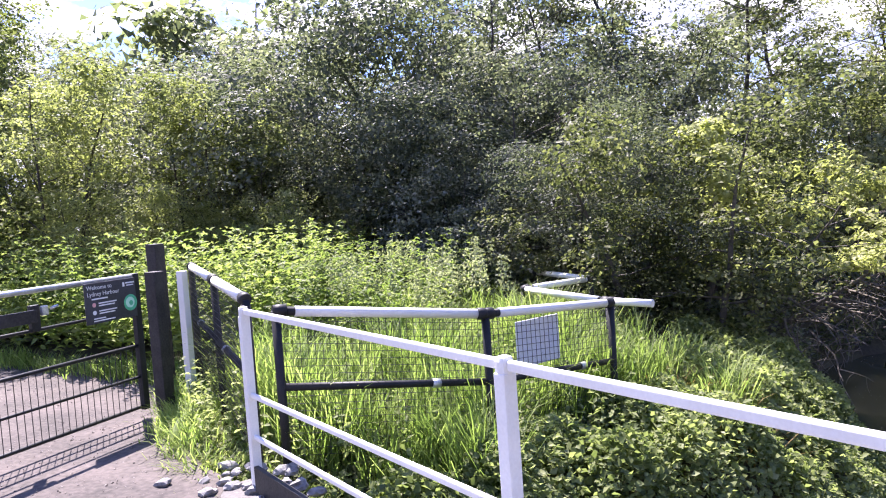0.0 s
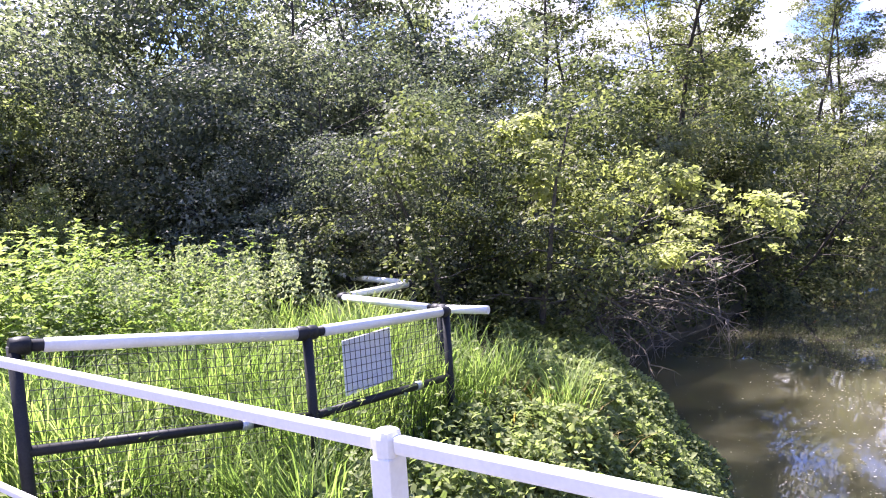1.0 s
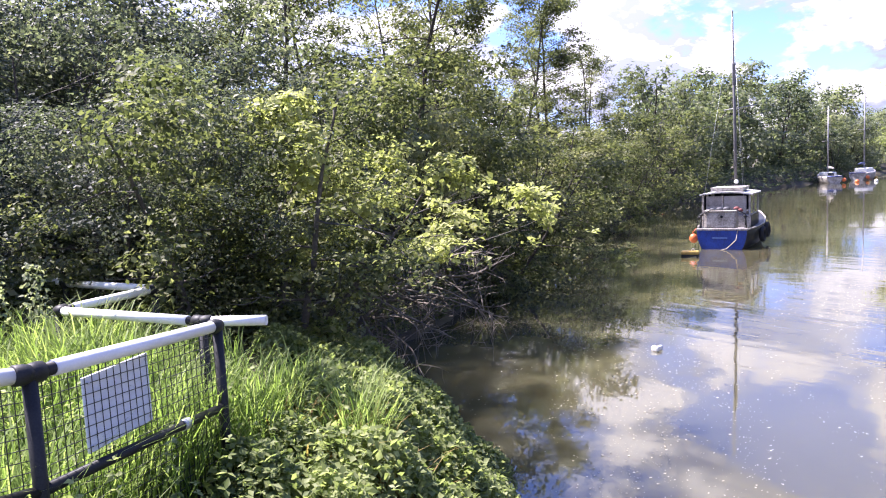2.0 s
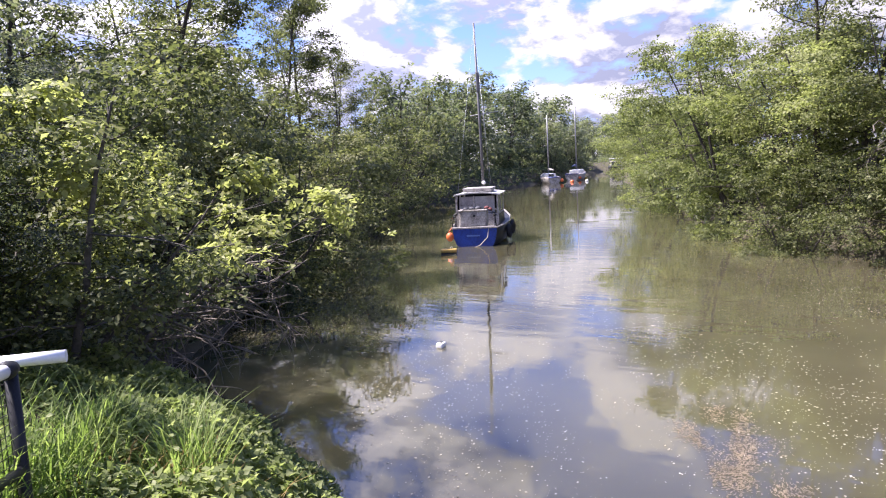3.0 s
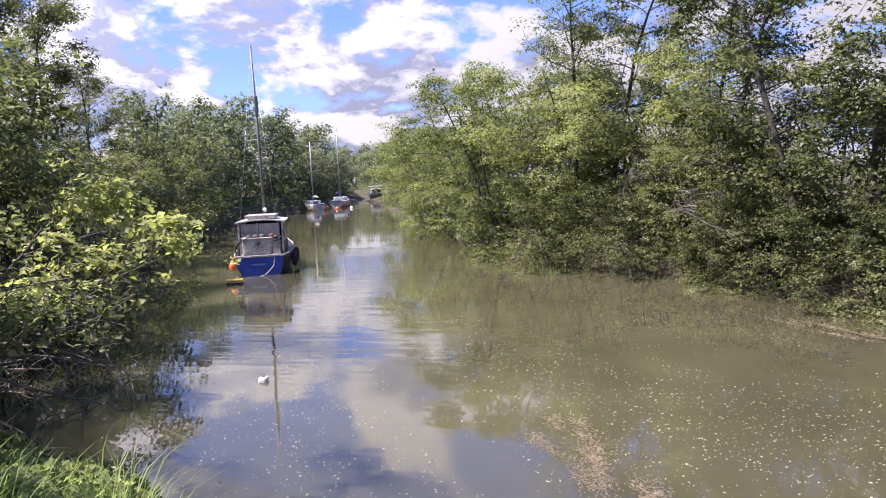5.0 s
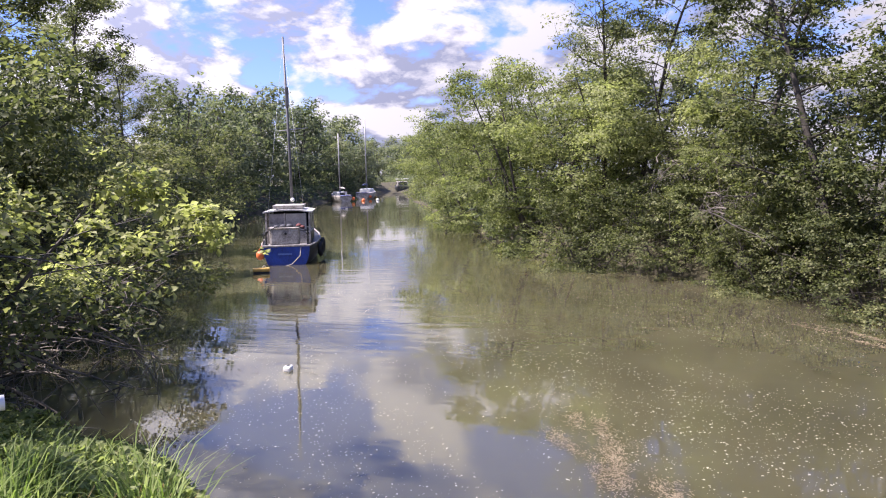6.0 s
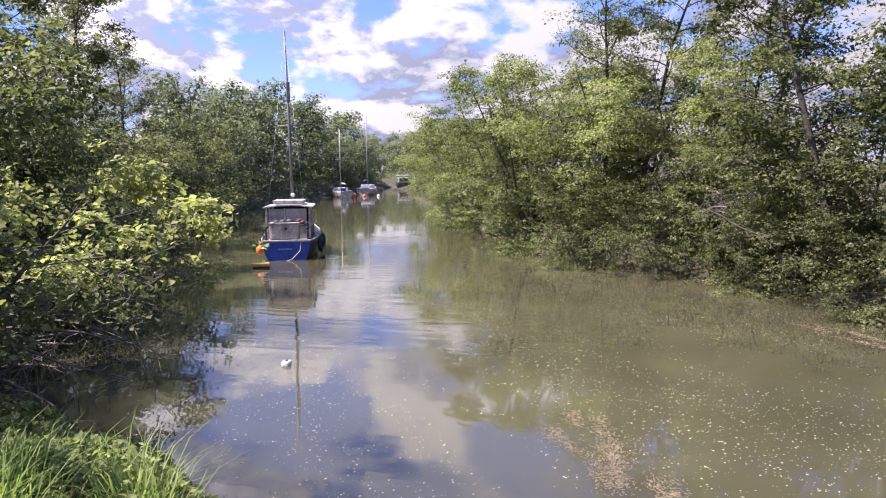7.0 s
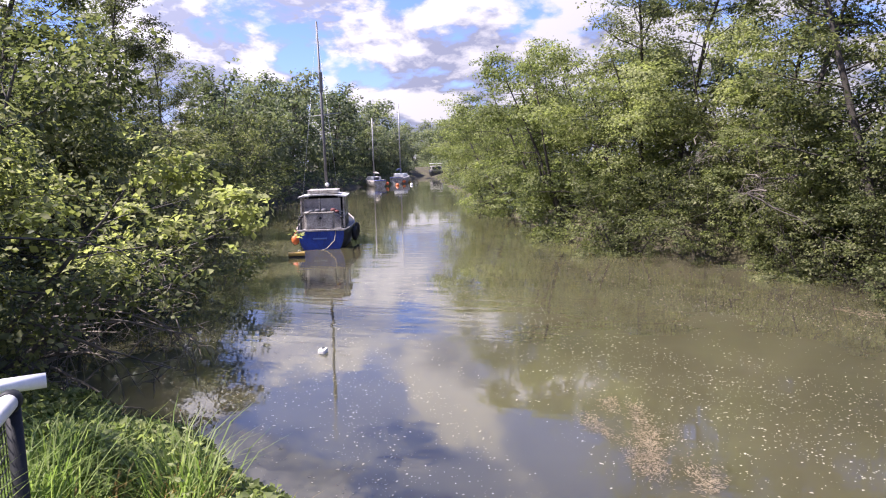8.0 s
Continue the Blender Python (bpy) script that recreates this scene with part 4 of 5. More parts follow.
def hull_mesh(stations, rings=7):
    """A hull through stations of (x, half beam, keel z, gunwale z), round in the bilge."""
    bm = bmesh.new()
    rows = []
    for x, hb, kz, gz in stations:
        prof = []
        for k in range(-rings, rings + 1):
            u = abs(k) / rings
            prof.append(bm.verts.new((x, -math.copysign(hb * math.sin(u * math.pi / 2) ** 0.55, k) if k else 0.0, kz + (gz - kz) * (1 - math.cos(u * math.pi / 2)) ** 0.9)))
        rows.append(prof)
    for a, b in zip(rows, rows[1:]):
        for k in range(len(a) - 1):
            f = bm.faces.new((a[k], b[k], b[k + 1], a[k + 1])); f.smooth = True
        f = bm.faces.new((a[0], a[-1], b[-1], b[0]))
    bm.faces.new(rows[0]); bm.faces.new(list(reversed(rows[-1])))
    bmesh.ops.recalc_face_normals(bm, faces=bm.faces)
    return bm


def ring(bm, centre, r, thick, axis, seg=20, tube_seg=8):
    """A torus round the axis."""
    c, ax = Vector(centre), Vector(axis).normalized()
    s = ax.orthogonal().normalized(); t = ax.cross(s)
    vs = []
    for i in range(seg):
        a = 2 * math.pi * i / seg
        out = s * math.cos(a) + t * math.sin(a)
        vs.append([bm.verts.new(c + out * (r + thick * math.cos(b)) + ax * thick * math.sin(b)) for b in [2 * math.pi * k / tube_seg for k in range(tube_seg)]])
    for i in range(seg):
        for k in range(tube_seg):
            f = bm.faces.new((vs[i][k], vs[(i + 1) % seg][k], vs[(i + 1) % seg][(k + 1) % tube_seg], vs[i][(k + 1) % tube_seg])); f.smooth = True
    return bm


def ball(bm, centre, r, squash=1.0):
    g = bmesh.ops.create_uvsphere(bm, u_segments=18, v_segments=12, radius=r, matrix=pose(*centre) @ Matrix.Diagonal((1, 1, squash, 1)))
    for v in g["verts"]:
        for f in v.link_faces:
            f.smooth = True
    return bm


def slab(bm, corners, thick):
    """A plate through four corners, with thickness along its normal."""
    c = [Vector(p) for p in corners]
    n = (c[1] - c[0]).cross(c[3] - c[0]).normalized() * thick
    a = [bm.verts.new(p) for p in c]; b = [bm.verts.new(p + n) for p in c]
    bm.faces.new(list(reversed(a))); bm.faces.new(b)
    for k in range(4):
        bm.faces.new((a[k - 1], a[k], b[k], b[k - 1]))
    return bm


def cabin_boat():
    b = thing("cabin_boat", (23.25, 16.72, WATER_Z), "old blue sterned cabin boat moored on the river", "boat", turn=24)
    part("hull", hull_mesh([(0, 0.86, -0.30, 0.70), (1.2, 1.04, -0.35, 0.70), (2.6, 1.12, -0.38, 0.74), (4.0, 1.0, -0.36, 0.84), (5.2, 0.68, -0.3, 0.98), (6.2, 0.05, -0.1, 1.15)]), HULLDARK, b)
    bm = bmesh.new()
    prof = [(-0.86 * math.sin(u * math.pi / 2) ** 0.55, -0.28 + 0.98 * (1 - math.cos(u * math.pi / 2)) ** 0.9) for u in [k / 8 for k in range(9)]]
    loop = [(y, z) for y, z in prof] + [(-y, z) for y, z in reversed(prof[1:])]
    a = [bm.verts.new((-0.004, y, z)) for y, z in loop]; c = [bm.verts.new((-0.03, y, z)) for y, z in loop]
    bm.faces.new(a); bm.faces.new(list(reversed(c)))
    for k in range(len(a)):
        bm.faces.new((a[k - 1], c[k - 1], c[k], a[k]))
    bmesh.ops.recalc_face_normals(bm, faces=bm.faces)
    tr = part("transom", bm, BLUE, b, "bright blue painted transom")
    # the name on the transom cannot be read: a faint bar
    bm = bmesh.new(); box(bm, (-0.036, 0.06, 0.42), (0.008, 0.52, 0.06), 0, 0.002); part("name_bar", bm, material("faded_lettering", (0.10, 0.18, 0.48), (0.16, 0.26, 0.55), 0.6), tr)
    for s in (-1, 1):
        bm = bmesh.new()
        tube(bm, [(-0.03, s * 0.88, 0.73), (1.2, s * 1.05, 0.73), (2.6, s * 1.13, 0.77), (4.0, s * 1.02, 0.87), (5.2, s * 0.70, 1.01), (6.2, s * 0.05, 1.18)], 0.03, 8)
        part("gunwale", bm, CREAM, b, "weathered cream gunwale")
    bm = bmesh.new(); box(bm, (-0.01, 0, 0.73), (0.09, 1.78, 0.07), 0, 0.015); part("stern_rail", bm, CREAM, b)
    bm = bmesh.new(); box(bm, (2.9, 0, 0.70), (5.4, 1.5, 0.05), 0, 0.01); part("deck", bm, GREYBOARD, b)
    # engine box in the cockpit
    bm = bmesh.new(); box(bm, (0.42, 0.08, 1.04), (0.60, 1.10, 0.66), 0, 0.09); box(bm, (0.42, 0.08, 1.38), (0.64, 1.14, 0.06), 0, 0.025)
    eb = part("engine_box", bm, CREAM, b, "white engine box in the cockpit")
    bm = bmesh.new(); ball(bm, (0.52, -0.10, 1.45), 0.13, 0.6); ball(bm, (0.55, 0.16, 1.44), 0.12, 0.6); ball(bm, (0.50, 0.40, 1.43), 0.10, 0.6); part("tarpaulin", bm, material("dark_tarpaulin", (0.02, 0.022, 0.026), (0.09, 0.09, 0.10), 0.7), eb, "dark folded tarpaulin")
    bm = bmesh.new(); tube(bm, [(0.06, -0.84, 0.74), (0.05, -0.80, 1.28), (0.08, -0.5, 1.44), (0.08, 0.4, 1.43), (0.05, 0.82, 1.22), (0.06, 0.88, 0.74)], 0.02, 6); part("stern_hoop", bm, BLACK, b, "dark bent tube over the cockpit")
    bm = bmesh.new(); ball(bm, (0.12, 0.02, 1.18), 0.05); part("vent", bm, BLACK, eb)
    bm = bmesh.new(); ball(bm, (0.40, -0.46, 1.46), 0.11, 0.7); ball(bm, (0.32, -0.60, 1.40), 0.09, 0.8); part("red_cloth", bm, material("red_cloth", (0.08, 0.02, 0.02), (0.20, 0.06, 0.05), 0.8), eb, "crumpled red cloth")
    # wheelhouse: frame, panes and roof
    X0, X1, HW, Z0, Z1 = 0.95, 3.15, 0.86, 0.72, 1.92
    wh = part("wheelhouse", box(bmesh.new(), ((X0 + X1) / 2, 0, Z0 + 0.24), (X1 - X0, HW * 2, 0.48), 0, 0.03), CREAM, b, "cream wheelhouse with large windows")
    for x in (X0, (X0 + X1) / 2 - 0.15, X1):
        for s in (-1, 1):
            bm = bmesh.new(); box(bm, (x + (0.04 if x == X0 else -0.04 if x == X1 else 0), s * (HW - 0.035), (Z0 + 0.48 + Z1) / 2), (0.08, 0.07, Z1 - Z0 - 0.48), 0, 0.01); part("window_pillar", bm, CREAM, wh)
    bm = bmesh.new(); box(bm, (X0 + 0.03, 0.12, (Z0 + 0.48 + Z1) / 2), (0.05, 0.06, Z1 - Z0 - 0.5), 0, 0.006); part("window_pillar", bm, CREAM, wh)
    for s in (-1, 1):
        for xa, xb in ((X0 + 0.09, 1.74), (1.86, X1 - 0.09)):
            bm = bmesh.new(); box(bm, ((xa + xb) / 2, s * (HW - 0.03), 1.56), (xb - xa, 0.012, 0.70), 0, 0.003); part("pane", bm, PANE, wh)
        bm = bmesh.new(); box(bm, ((X0 + X1) / 2, s * (HW + 0.005), 0.95), (X1 - X0 - 0.1, 0.02, 0.42), 0, 0.006); part("side_panel", bm, HULLDARK, wh)
    bm = bmesh.new(); box(bm, (X0 + 0.04, 0.43, 1.36), (0.03, 0.56, 0.30), 0, 0.004); part("rear_panel", bm, GREYBOARD, wh)
    bm = bmesh.new(); box(bm, (X0 + 0.04, 0.43, 1.70), (0.012, 0.56, 0.38), 0, 0.003); part("pane", bm, SMOKED, wh, "smoky plastic pane")
    bm = bmesh.new(); box(bm, (X0 + 0.04, -0.32, 1.56), (0.012, 0.78, 0.66), 0, 0.003); part("pane", bm, GREYBOARD, wh, "clouded plastic pane")
    bm = bmesh.new(); box(bm, (X1 - 0.03, 0, 1.56), (0.012, HW * 2 - 0.2, 0.66), 0, 0.003); part("pane", bm, PANE, wh)
    bm = bmesh.new()
    n = 8
    for k in range(n):
        y0, y1 = -0.93 + 1.86 * k / n, -0.93 + 1.86 * (k + 1) / n
        z0, z1 = (1.92 + 0.09 * (1 - (y / 0.93) ** 2) for y in (y0, y1))
        slab(bm, [(X0 - 0.07, y0, z0), (X1 + 0.15, y0, z0), (X1 + 0.15, y1, z1), (X0 - 0.07, y1, z1)], 0.05)
    bmesh.ops.remove_doubles(bm, verts=bm.verts, dist=0.002)
    rf = part("roof", bm, ROOFWHITE, wh, "dirty white cambered roof")
    bm = bmesh.new()
    for y in (-0.55, 0.55):
        box(bm, (1.95, y, 2.12), (1.5, 0.05, 0.10), 0, 0.01)
    for x in (1.25, 2.65):
        box(bm, (x, 0, 2.12), (0.05, 1.05, 0.10), 0, 0.01)
    box(bm, (1.95, 0, 2.19), (1.52, 1.18, 0.03), 0, 0.008)
    part("roof_rack", bm, CREAM, b, "flat white hatch raised on the roof")
    # fore cabin and mast
    bm = bmesh.new(); box(bm, (4.0, 0, 0.98), (1.9, 1.15, 0.45), 0, 0.12); part("fore_cabin", bm, CREAM, b)
    bm = bmesh.new(); tube(bm, [(3.5, 0.02, 1.0), (3.46, 0.04, 4.2), (3.36, 0.12, 9.05)], [0.065, 0.06, 0.04], 10)
    m = part("mast", bm, MASTGREY, b, "bare dark mast leaning slightly")
    bm = bmesh.new(); box(bm, (3.4, 0.05, 6.6), (0.12, 0.14, 0.85), 0, 0.03); part("radar_bracket", bm, MASTGREY, m)
    bm = bmesh.new(); tube(bm, [(3.46, 0.45, 5.22), (3.46, -0.75, 5.34)], 0.022, 6); part("spreader", bm, ALLOY, m)
    bm = bmesh.new(); ball(bm, (3.46, 0.0, 2.35), 0.09); part("mast_lamp", bm, WHITE, m)
    for q in ((6.1, 0, 1.2), (0.1, 0.8, 0.75), (0.1, -0.8, 0.75)):
        bm = bmesh.new(); tube(bm, [(3.37, 0.11, 8.9), q], 0.004, 4); part("stay", bm, STEEL, m)
    # fenders
    for x, y, z in ((1.75, -1.18, 0.40), (2.75, -1.22, 0.48)):
        bm = bmesh.new(); ring(bm, (x, y, z), 0.22, 0.085, (0.1, 1, 0)); part("tyre_fender", bm, RUBBER, b, "black tyre hung as a fender")
    bm = bmesh.new(); ball(bm, (-0.02, 0.98, 0.40), 0.15, 1.2); tube(bm, [(-0.06, 1.02, 0.6), (0.05, 0.9, 0.76)], 0.015, 6); part("buoy_fender", bm, ORANGE, b, "orange ball fender")
    bm = bmesh.new()
    tube(bm, [(-0.02, -0.55, 0.72), (-0.08, -0.5, 0.35), (-0.2, -0.2, 0.05), (-0.3, 0.05, -0.02)], 0.014, 6)
    part("mooring_rope", bm, ROPE, b)
    for x, y, z, s in ((0.2, 0.75, 1.0, 0.5), (0.35, 0.82, 1.2, 0.4), (0.15, -0.78, 1.05, 0.45)):
        bm = bmesh.new(); tube(bm, [(x, y, 0.74), (x + 0.05, y, 0.74 + s)], 0.02, 6); ball(bm, (x + 0.05, y, 0.74 + s), 0.07, 0.8); part("stanchion", bm, BLACK, b)
    return b


cabin_boat()


def float_block():
    f = thing("mooring_float", (21.06, 16.50, WATER_Z), "yellow block of a mooring float beside the boat", "buoy", turn=-58)
    bm = bmesh.new(); box(bm, (0, 0, 0.12), (0.58, 0.34, 0.12), 0, 0.035); part("body", bm, YELLOW, f)
    bm = bmesh.new(); box(bm, (0, 0, -0.02), (0.56, 0.32, 0.16), 0, 0.02); part("base", bm, RUBBER, f, "dark wet underside")
    bm = bmesh.new(); ring(bm, (0.1, 0, 0.20), 0.05, 0.014, (0, 1, 0), 12, 6); part("eye", bm, STEEL, f)
    w = thing("small_float", (9.945, 9.232, WATER_Z), "small white plastic float on the water", "buoy", turn=10)
    bm = bmesh.new(); box(bm, (0, 0, 0.03), (0.19, 0.13, 0.10), 0, 0.03); part("body", bm, WHITE, w)
    bm = bmesh.new(); box(bm, (0.01, 0, 0.085), (0.07, 0.05, 0.012), 0, 0.005); part("cap", bm, BLACK, w)


float_block()


def sailing_boat(at, turn, size, mast, label, cover):
    b = thing("sailing_boat", at, label, "boat", "boats moored up the river", turn=turn)
    k = size
    part("hull", hull_mesh([(0, 0.8 * k, -0.1, 0.75 * k), (1.5 * k, 1.1 * k, -0.3, 0.8 * k), (3.2 * k, 1.1 * k, -0.3, 0.85 * k), (5.0 * k, 0.65 * k, -0.25, 0.98 * k), (6.4 * k, 0.05, -0.05, 1.15 * k)]), CREAM, b)
    bm = bmesh.new(); tube(bm, [(-0.02, y, 0.78 * k) for y in (-0.8 * k, 0.8 * k)], 0.05, 6); part("stern_rail", bm, BLUE, b)
    bm = bmesh.new(); box(bm, (3.0 * k, 0, 1.0 * k), (2.6 * k, 1.3 * k, 0.5 * k), 0, 0.12); part("cabin", bm, WHITE, b)
    bm = bmesh.new(); box(bm, (1.72 * k, 0, 1.0 * k), (0.04, 0.7 * k, 0.34 * k), 0, 0.01); part("hatch", bm, PANE, b)
    bm = bmesh.new(); tube(bm, [(3.0 * k, 0, 1.1 * k), (2.95 * k, 0, mast)], [0.10, 0.07], 8)
    m = part("mast", bm, ALLOY, b, "pale alloy mast")
    bm = bmesh.new(); tube(bm, [(2.97 * k, -0.7, mast * 0.55), (2.97 * k, 0.7, mast * 0.55)], 0.025, 6); part("spreader", bm, ALLOY, m)
    for q in ((6.3 * k, 0, 1.15 * k), (0, 0, 0.8 * k), (2.8 * k, 1.05 * k, 0.85 * k), (2.8 * k, -1.05 * k, 0.85 * k)):
        bm = bmesh.new(); tube(bm, [(2.95 * k, 0, mast - 0.1), q], 0.005, 4); part("stay", bm, MASTGREY, m)
    bm = bmesh.new(); tube(bm, [(2.95 * k, 0, 1.75 * k), (1.6 * k, 0, 1.78 * k), (0.3 * k, 0, 1.68 * k)], [0.15, 0.13, 0.07], 8); part("sail_cover", bm, cover, b)
    bm = bmesh.new(); ball(bm, (0.1, -1.0 * k, 0.35), 0.22); part("fender", bm, ORANGE, b, "orange ball fender")
    return b


sailing_boat((84.6, 42.6, WATER_Z), 40, 1.0, 8.9, "small white sailing boat with a stained hull", CREAM)
sailing_boat((93.0, 44.0, WATER_Z), 12, 1.15, 11.4, "white sailing boat with bare mast", SAILCLOTH)


def cruiser(at, turn):
    b = thing("river_cruiser", at, "white motor cruiser moored far up the river", "boat", turn=turn)
    part("hull", hull_mesh([(0, 1.2, -0.2, 1.0), (2.5, 1.5, -0.3, 1.05), (5, 1.3, -0.3, 1.2), (7.5, 0.1, -0.1, 1.5)]), HULLDARK, b)
    bm = bmesh.new(); box(bm, (3.0, 0, 1.55), (4.0, 2.2, 1.0), 0, 0.2); part("cabin", bm, CREAM, b)
    for s in (-1, 1):
        bm = bmesh.new(); box(bm, (3.0, s * 1.1, 1.65), (3.0, 0.04, 0.45), 0, 0.01); part("window", bm, PANE, b)
    bm = bmesh.new(); box(bm, (0.98, 0, 1.6), (0.04, 1.6, 0.6), 0, 0.01); part("window", bm, PANE, b)
    bm = bmesh.new(); box(bm, (2.8, 0, 2.5), (3.2, 2.4, 0.10), 0, 0.04); part("canopy", bm, WHITE, b)
    for x in (1.4, 4.2):
        for s in (-1, 1):
            bm = bmesh.new(); tube(bm, [(x, s * 1.05, 2.0), (x, s * 1.05, 2.5)], 0.04, 6); part("canopy_post", bm, ALLOY, b)


cruiser((133.0, 52.6, WATER_Z), 25)
for x, y, r, m, lab in ((86.5, 41.0, 0.24, ORANGE, "orange mooring buoy on the river"), (88.0, 39.6, 0.2, WHITE, "white mooring buoy on the river"), (98.0, 44.0, 0.22, YELLOW, "yellow mooring buoy on the river")):
    b = thing("mooring_buoy", (x, y, WATER_Z + 0.08), lab, "buoy", "mooring buoys")
    bm = bmesh.new(); ball(bm, (0, 0, 0), r); part("ball", bm, m, b)
    bm = bmesh.new(); ring(bm, (0, 0, r), 0.05, 0.015, (1, 0, 0), 10, 6); part("eye", bm, STEEL, b)

# ---- notices ----
NOTICE = material("white_notice_board", (0.66, 0.68, 0.74), (0.80, 0.82, 0.86), 0.5, 3, 60, 0.05)
NAVY = material("navy_sign_panel", (0.022, 0.022, 0.034), (0.045, 0.045, 0.062), 0.4, 4, 60, 0.02)
INK = material("white_sign_print", (0.70, 0.70, 0.72), (0.82, 0.82, 0.84), 0.5, 5, 60, 0)
PINK = material("pale_red_print", (0.70, 0.30, 0.30), (0.80, 0.42, 0.42), 0.5, 5, 60, 0)
EMERALD = material("green_sign_print", (0.05, 0.42, 0.20), (0.12, 0.58, 0.32), 0.5, 18, 60, 0)
MINT = material("pale_green_print", (0.40, 0.74, 0.56), (0.55, 0.82, 0.66), 0.5, 18, 60, 0)


def fence_notice():
    a, c = Vector((0.129, 4.66, 0.80)), Vector((1.203, 5.591, 0.69))
    d = (c - a).normalized()
    off = Vector((-d.y, d.x, 0)).normalized() * 0.052
    p = a + d * 0.58 + off
    s = thing("notice_board", (p.x, p.y, p.z - 0.255), "blank white notice board tied behind the mesh", "sign", turn=math.degrees(math.atan2(d.y, d.x)))
    bm = bmesh.new(); box(bm, (0, 0, 0), (0.47, 0.012, 0.36), 0, 0.003)
    part("board", bm, NOTICE, s)
    for x in (-0.21, 0.21):
        for z in (-0.15, 0.15):
            bm = bmesh.new(); tube(bm, [(x, -0.02, z), (x, 0.008, z)], 0.006, 8); part("tie", bm, STEEL, s)


fence_notice()


def gate_sign():
    o = HINGE + RUN * 0.075
    s = thing("gate_sign", (o.x, o.y, 0.88), "dark welcome sign with white text and a green emblem", "sign", turn=GATE_TURN)
    bm = bmesh.new(); box(bm, (0.245, 0.052, 0.155), (0.49, 0.008, 0.315), 0, 0.002)
    part("panel", bm, NAVY, s)

    def words(text, x, z, size):
        cu = bpy.data.curves.new("words", "FONT")
        cu.body, cu.size, cu.extrude = text, size, 0.0006
        tmp = new("words", cu)
        bpy.context.view_layer.update()
        me = bpy.data.meshes.new_from_object(tmp.evaluated_get(bpy.context.evaluated_depsgraph_get()))
        bpy.data.objects.remove(tmp)
        me.materials.append(INK)
        ob = new("lettering", me)
        ob.parent = s
        ob.matrix_basis = Matrix(((-1, 0, 0, x), (0, 0, 1, 0.0575), (0, 1, 0, z), (0, 0, 0, 1)))
    words("Welcome to", 0.47, 0.262, 0.046)
    words("Lydney Harbour", 0.47, 0.212, 0.046)

    def bar(name, x, z, w, h, mat):
        bm = bmesh.new(); box(bm, (x, 0.0575, z), (w, 0.0012, h)); part(name, bm, mat, s)
    bar("text_bar", 0.355, 0.188, 0.15, 0.011, INK)
    for z in (0.143, 0.083):
        bar("text_bar", 0.285, z + 0.009, 0.17, 0.010, INK); bar("text_bar", 0.295, z - 0.010, 0.15, 0.010, INK)
    bar("text_bar", 0.37, 0.036, 0.11, 0.009, INK); bar("text_bar", 0.325, 0.018, 0.20, 0.009, INK)
    bar("text_bar", 0.055, 0.278, 0.09, 0.012, INK); bar("text_bar", 0.055, 0.258, 0.07, 0.009, INK); bar("crest", 0.118, 0.268, 0.02, 0.034, INK)
    for z, m in ((0.143, PINK), (0.083, INK)):
        bm = bmesh.new(); tube(bm, [(0.412, 0.0565, z), (0.412, 0.0582, z)], 0.017, 18); part("dot", bm, m, s)
    bm = bmesh.new(); tube(bm, [(0.062, 0.0565, 0.115), (0.062, 0.0580, 0.115)], 0.066, 28); part("emblem", bm, EMERALD, s, "green round emblem")
    bm = bmesh.new(); tube(bm, [(0.066, 0.0580, 0.118), (0.066, 0.0588, 0.118)], 0.044, 24); part("emblem_centre", bm, MINT, s)
    bm = bmesh.new(); tube(bm, [(0.058, 0.0588, 0.112), (0.058, 0.0596, 0.112)], 0.020, 18); part("emblem_middle", bm, EMERALD, s)


gate_sign()

# ---- on the water ----


def floating_bits(rng, x, y, size, wide=0.6, turn=None):
    n = len(x)
    p = np.stack([x, y, np.full(n, WATER_Z + 0.006)], 1)
    a = rng.uniform(0, 6.28, n) if turn is None else turn + rng.normal(size=n) * 0.35
    return leaves(rng, p, np.full(n, 1.0) * size, wide, nor=np.tile([0, 0, 1.0], (n, 1)), axis=np.stack([np.cos(a), np.sin(a), 0 * a], 1), fold=0.05, loose=0.06)


BITS = material("floating_debris", (0.22, 0.19, 0.12), (0.48, 0.44, 0.33), 0.8, 4, 60, 0)
SCUM = material("reed_debris", (0.075, 0.058, 0.032), (0.23, 0.18, 0.11), 0.9, 5, 60, 0)
n = 110000
x, y = R.uniform(3, 30, n), R.uniform(-7, 16, n)
drift = np.sin(0.9 * x - 0.6 * y + 1.5 * np.sin(0.5 * y)) + 0.7 * np.sin(3.1 * x - 4.4 * y + 2.0 * np.sin(0.7 * x))
ok = in_river(x, y) & (R.uniform(size=n) < np.clip(1.15 - np.hypot(x - 10, y - 1.5) / 15, 0.04, 1) * np.clip(0.5 + 0.45 * drift, 0.03, 1))
v, f = floating_bits(R, x[ok], y[ok], 0.010 + 0.030 * R.uniform(size=int(ok.sum())) ** 3)
stuff("floating_petals", v, f, BITS, "pale petals and bits drifting on the water", "debris")


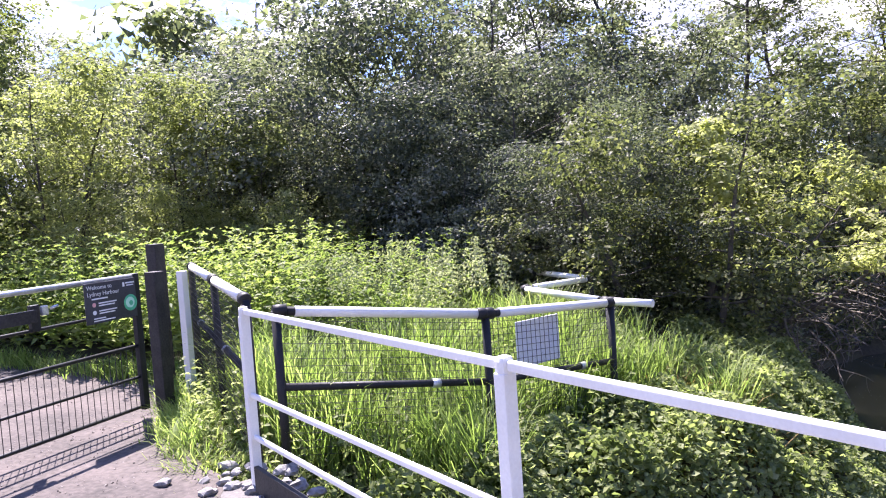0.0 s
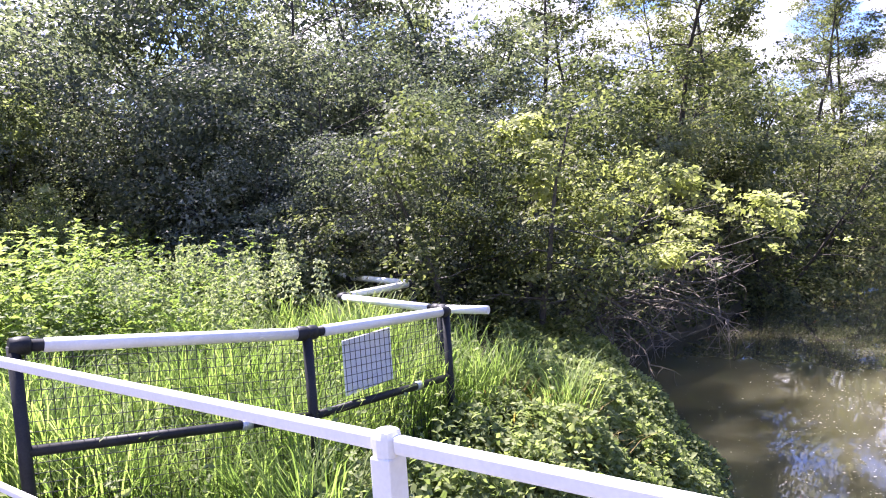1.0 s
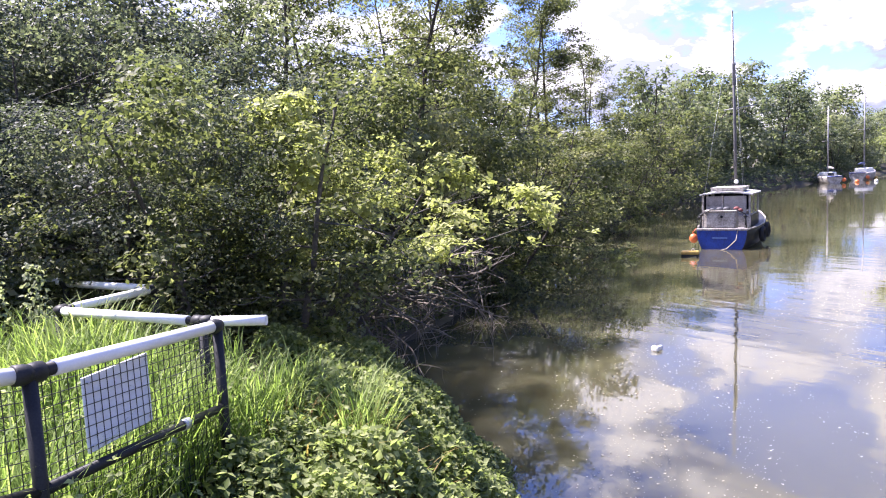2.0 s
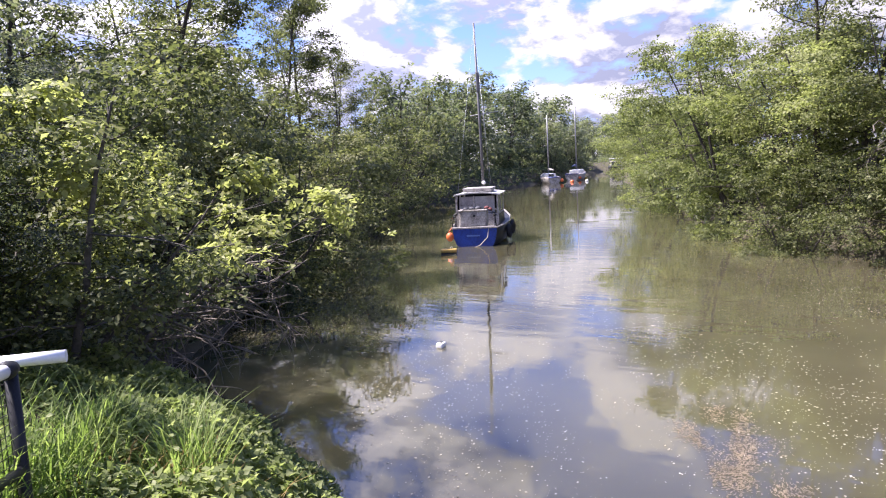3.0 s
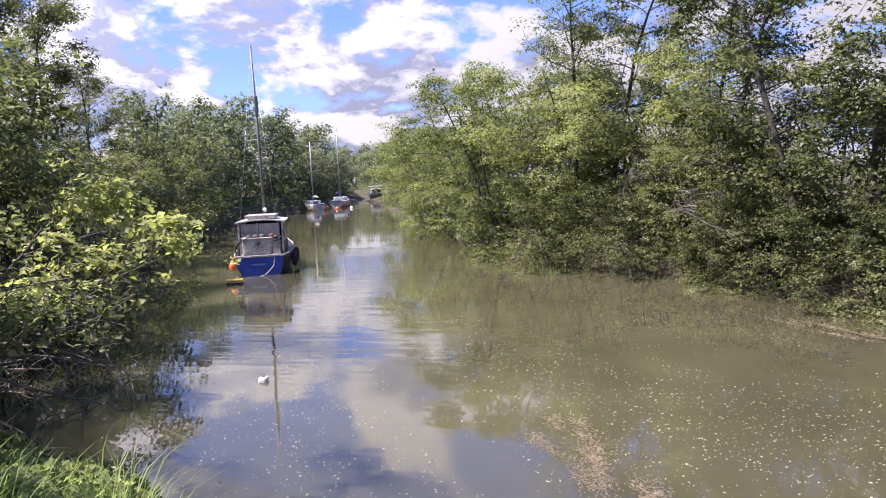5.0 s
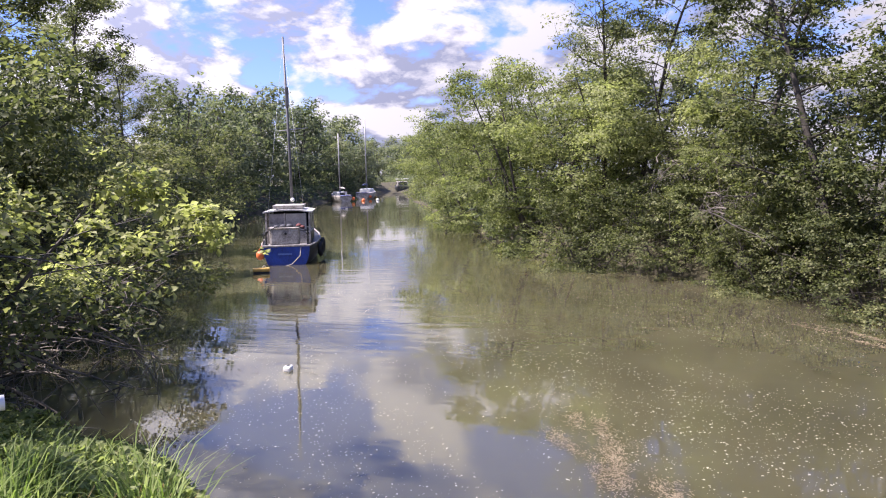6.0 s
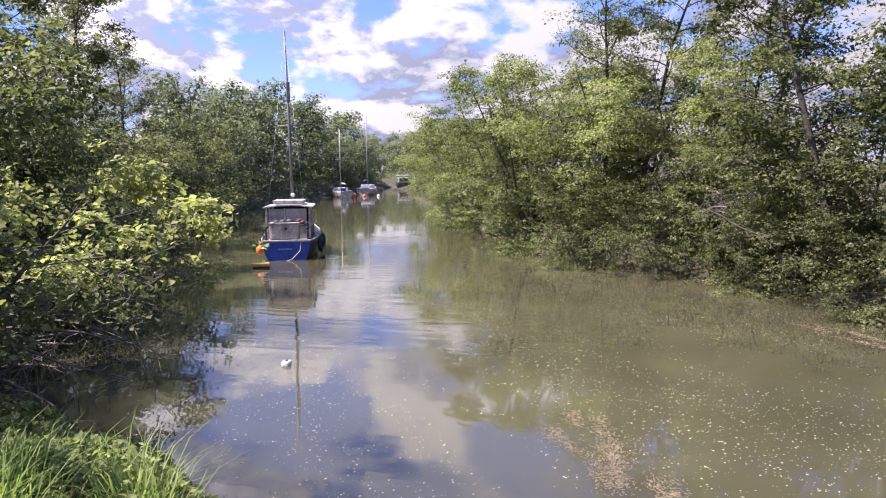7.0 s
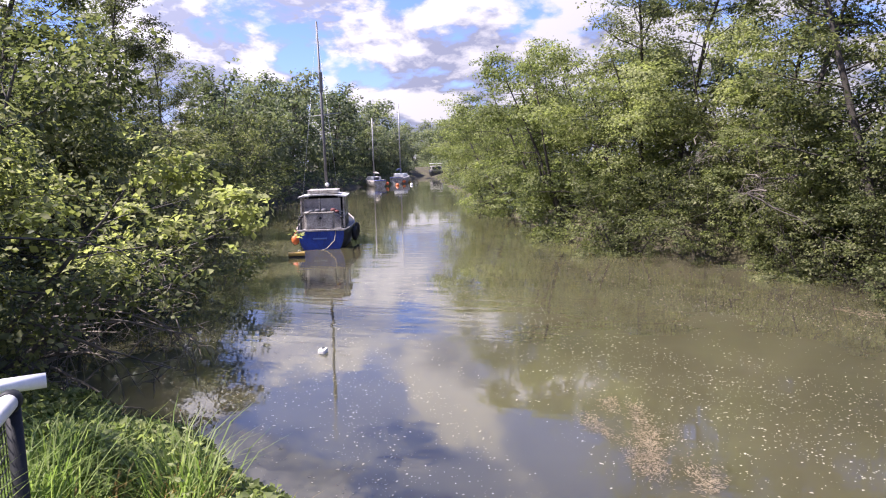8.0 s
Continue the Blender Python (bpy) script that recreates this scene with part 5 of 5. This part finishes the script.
def scum_patch(cx, cy, rx, ry, turn, n, size):
    a, r = R.uniform(0, 6.28, n), np.sqrt(R.uniform(0, 1, n))
    u, w = r * np.cos(a), r * np.sin(a)
    fray = 0.62 + 0.25 * np.sin(2 * a + 1) + 0.15 * np.sin(5 * a + 2) + R.normal(size=n) * 0.13
    ok = (np.sin(4 * u + 2.5 * np.sin(3 * w + 1) + 1.2 * np.sin(7 * w)) + R.normal(size=n) * 0.55 > -0.1) & (r < fray)
    u, w = u[ok] * rx, w[ok] * ry
    c, s = math.cos(radians(turn)), math.sin(radians(turn))
    return floating_bits(R, cx + u * c - w * s, cy + u * s + w * c, size * R.uniform(0.4, 2.0, len(u)), 0.28, radians(turn) + 0.9 * np.sin(3 * u + 2 * w))


v, f = scum_patch(7.5, 3.65, 1.5, 0.85, 20, 15000, 0.030)
stuff("reed_raft", v, f, SCUM, "brown raft of broken reed floating on the river", "debris")
v, f = scum_patch(13.6, -1.4, 2.8, 0.7, 40, 6500, 0.055)
stuff("reed_raft", v, f, SCUM, "brown raft of broken reed floating on the river", "debris")


def bare_branches(at, reach, n, label):
    """Grey leafless twigs arching down to the water."""
    b = thing("bare_branches", at, label, "branches")
    for _ in range(7):
        a = R.uniform(-1.9, 0.5)
        main = bent(R, (R.normal() * 0.3, R.normal() * 0.3, R.uniform(0.2, 0.9)), (math.cos(a), math.sin(a), R.uniform(-0.1, 0.35)), reach * R.uniform(0.7, 1.2), 7, 0.06, 0.13)
        lines = [(main, 0.022, 0.005)]
        for _ in range(n):
            u = R.uniform(0.2, 1.0)
            sub = bent(R, along(main, u), R.normal(size=3) * 0.8 + np.array([0.2, -0.2, -0.1]), reach * R.uniform(0.2, 0.5), 4, 0.1, 0.2)
            lines.append((sub, 0.008, 0.002))
            lines += [(bent(R, along(sub, R.uniform(0.3, 1)), R.normal(size=3), reach * 0.16, 3, 0.1, 0.2), 0.004, 0.0015) for _ in range(2)]
        v, f = np_tubes(lines, 4)
        np_part("branch", v, f, TWIG, b, smooth=True)


bare_branches((4.4, 9.5, -0.6), 1.35, 9, "tangle of bare grey branches under the bush")
bare_branches((5.1, 9.8, -0.35), 1.4, 9, "tangle of bare grey branches under the bush")
bare_branches((18.6, 1.4, 0.2), 2.0, 8, "dead grey branches hanging from the bank")
bare_branches((21.0, 2.6, 1.2), 2.4, 8, "dead grey branches hanging from the bank")


def edge_stones():
    """Broken stones at the path's edge beside the railing."""
    src = None
    for k in range(26):
        x, y = -1.95 + 0.62 * R.uniform() + 0.02 * k, 4.15 - 0.62 * R.uniform() - 0.012 * k
        m = pose(x, y, 0.012, R.uniform(-20, 20), R.uniform(-20, 20), R.uniform(0, 360))
        if src is None or k % 9 == 0:
            bm = bmesh.new()
            bmesh.ops.create_icosphere(bm, subdivisions=2, radius=0.05)
            for v in bm.verts:
                v.co *= 0.8 + 0.5 * noise.noise(v.co * 22 + Vector((k, 0, 0)))
                v.co.z *= 0.55
            src = part("stone", bm, STONE)
            tagged(src, "grey broken stone at the edge of the path", "stone", "stones by the path")
            src.matrix_world = m
            c = src
        else:
            c = copy_thing(src, m)
        z = R.uniform(0.6, 1.5)
        c.scale = (z, z * R.uniform(0.7, 1.1), z)


GRAVEL = material("loose_gravel", (0.10, 0.085, 0.075), (0.30, 0.27, 0.24), 0.9, 30, 90, 0)
x, y = R.uniform(-7.5, -1.4, 15000), R.uniform(1.5, 8.6, 15000)
inside = bare(x, y) & ((x - POST_END.x) * OUT.x + (y - POST_END.y) * OUT.y < 6) & (R.uniform(size=15000) < 0.25 + 0.5 * (np.sin(2.1 * x + 1.3 * np.sin(1.7 * y)) > 0))
inside &= ~((x - POST_END.x) * ALONG.x + (y - POST_END.y) * ALONG.y > -0.15)
x, y = x[inside], y[inside]
v, f = leaves(R, np.stack([x, y, np.full(len(x), 0.006)], 1), 0.006 + 0.014 * R.uniform(size=len(x)) ** 3, 0.8, nor=np.tile([0, 0, 1.0], (len(x), 1)), fold=0.3, loose=0.2, fine=True)
stuff("path_gravel", v, f, GRAVEL, "loose pale gravel strewn over the path", "gravel")
STONE = material("grey_stone", (0.13, 0.125, 0.12), (0.30, 0.29, 0.28), 0.9, 9, 70, 0.4)
edge_stones()
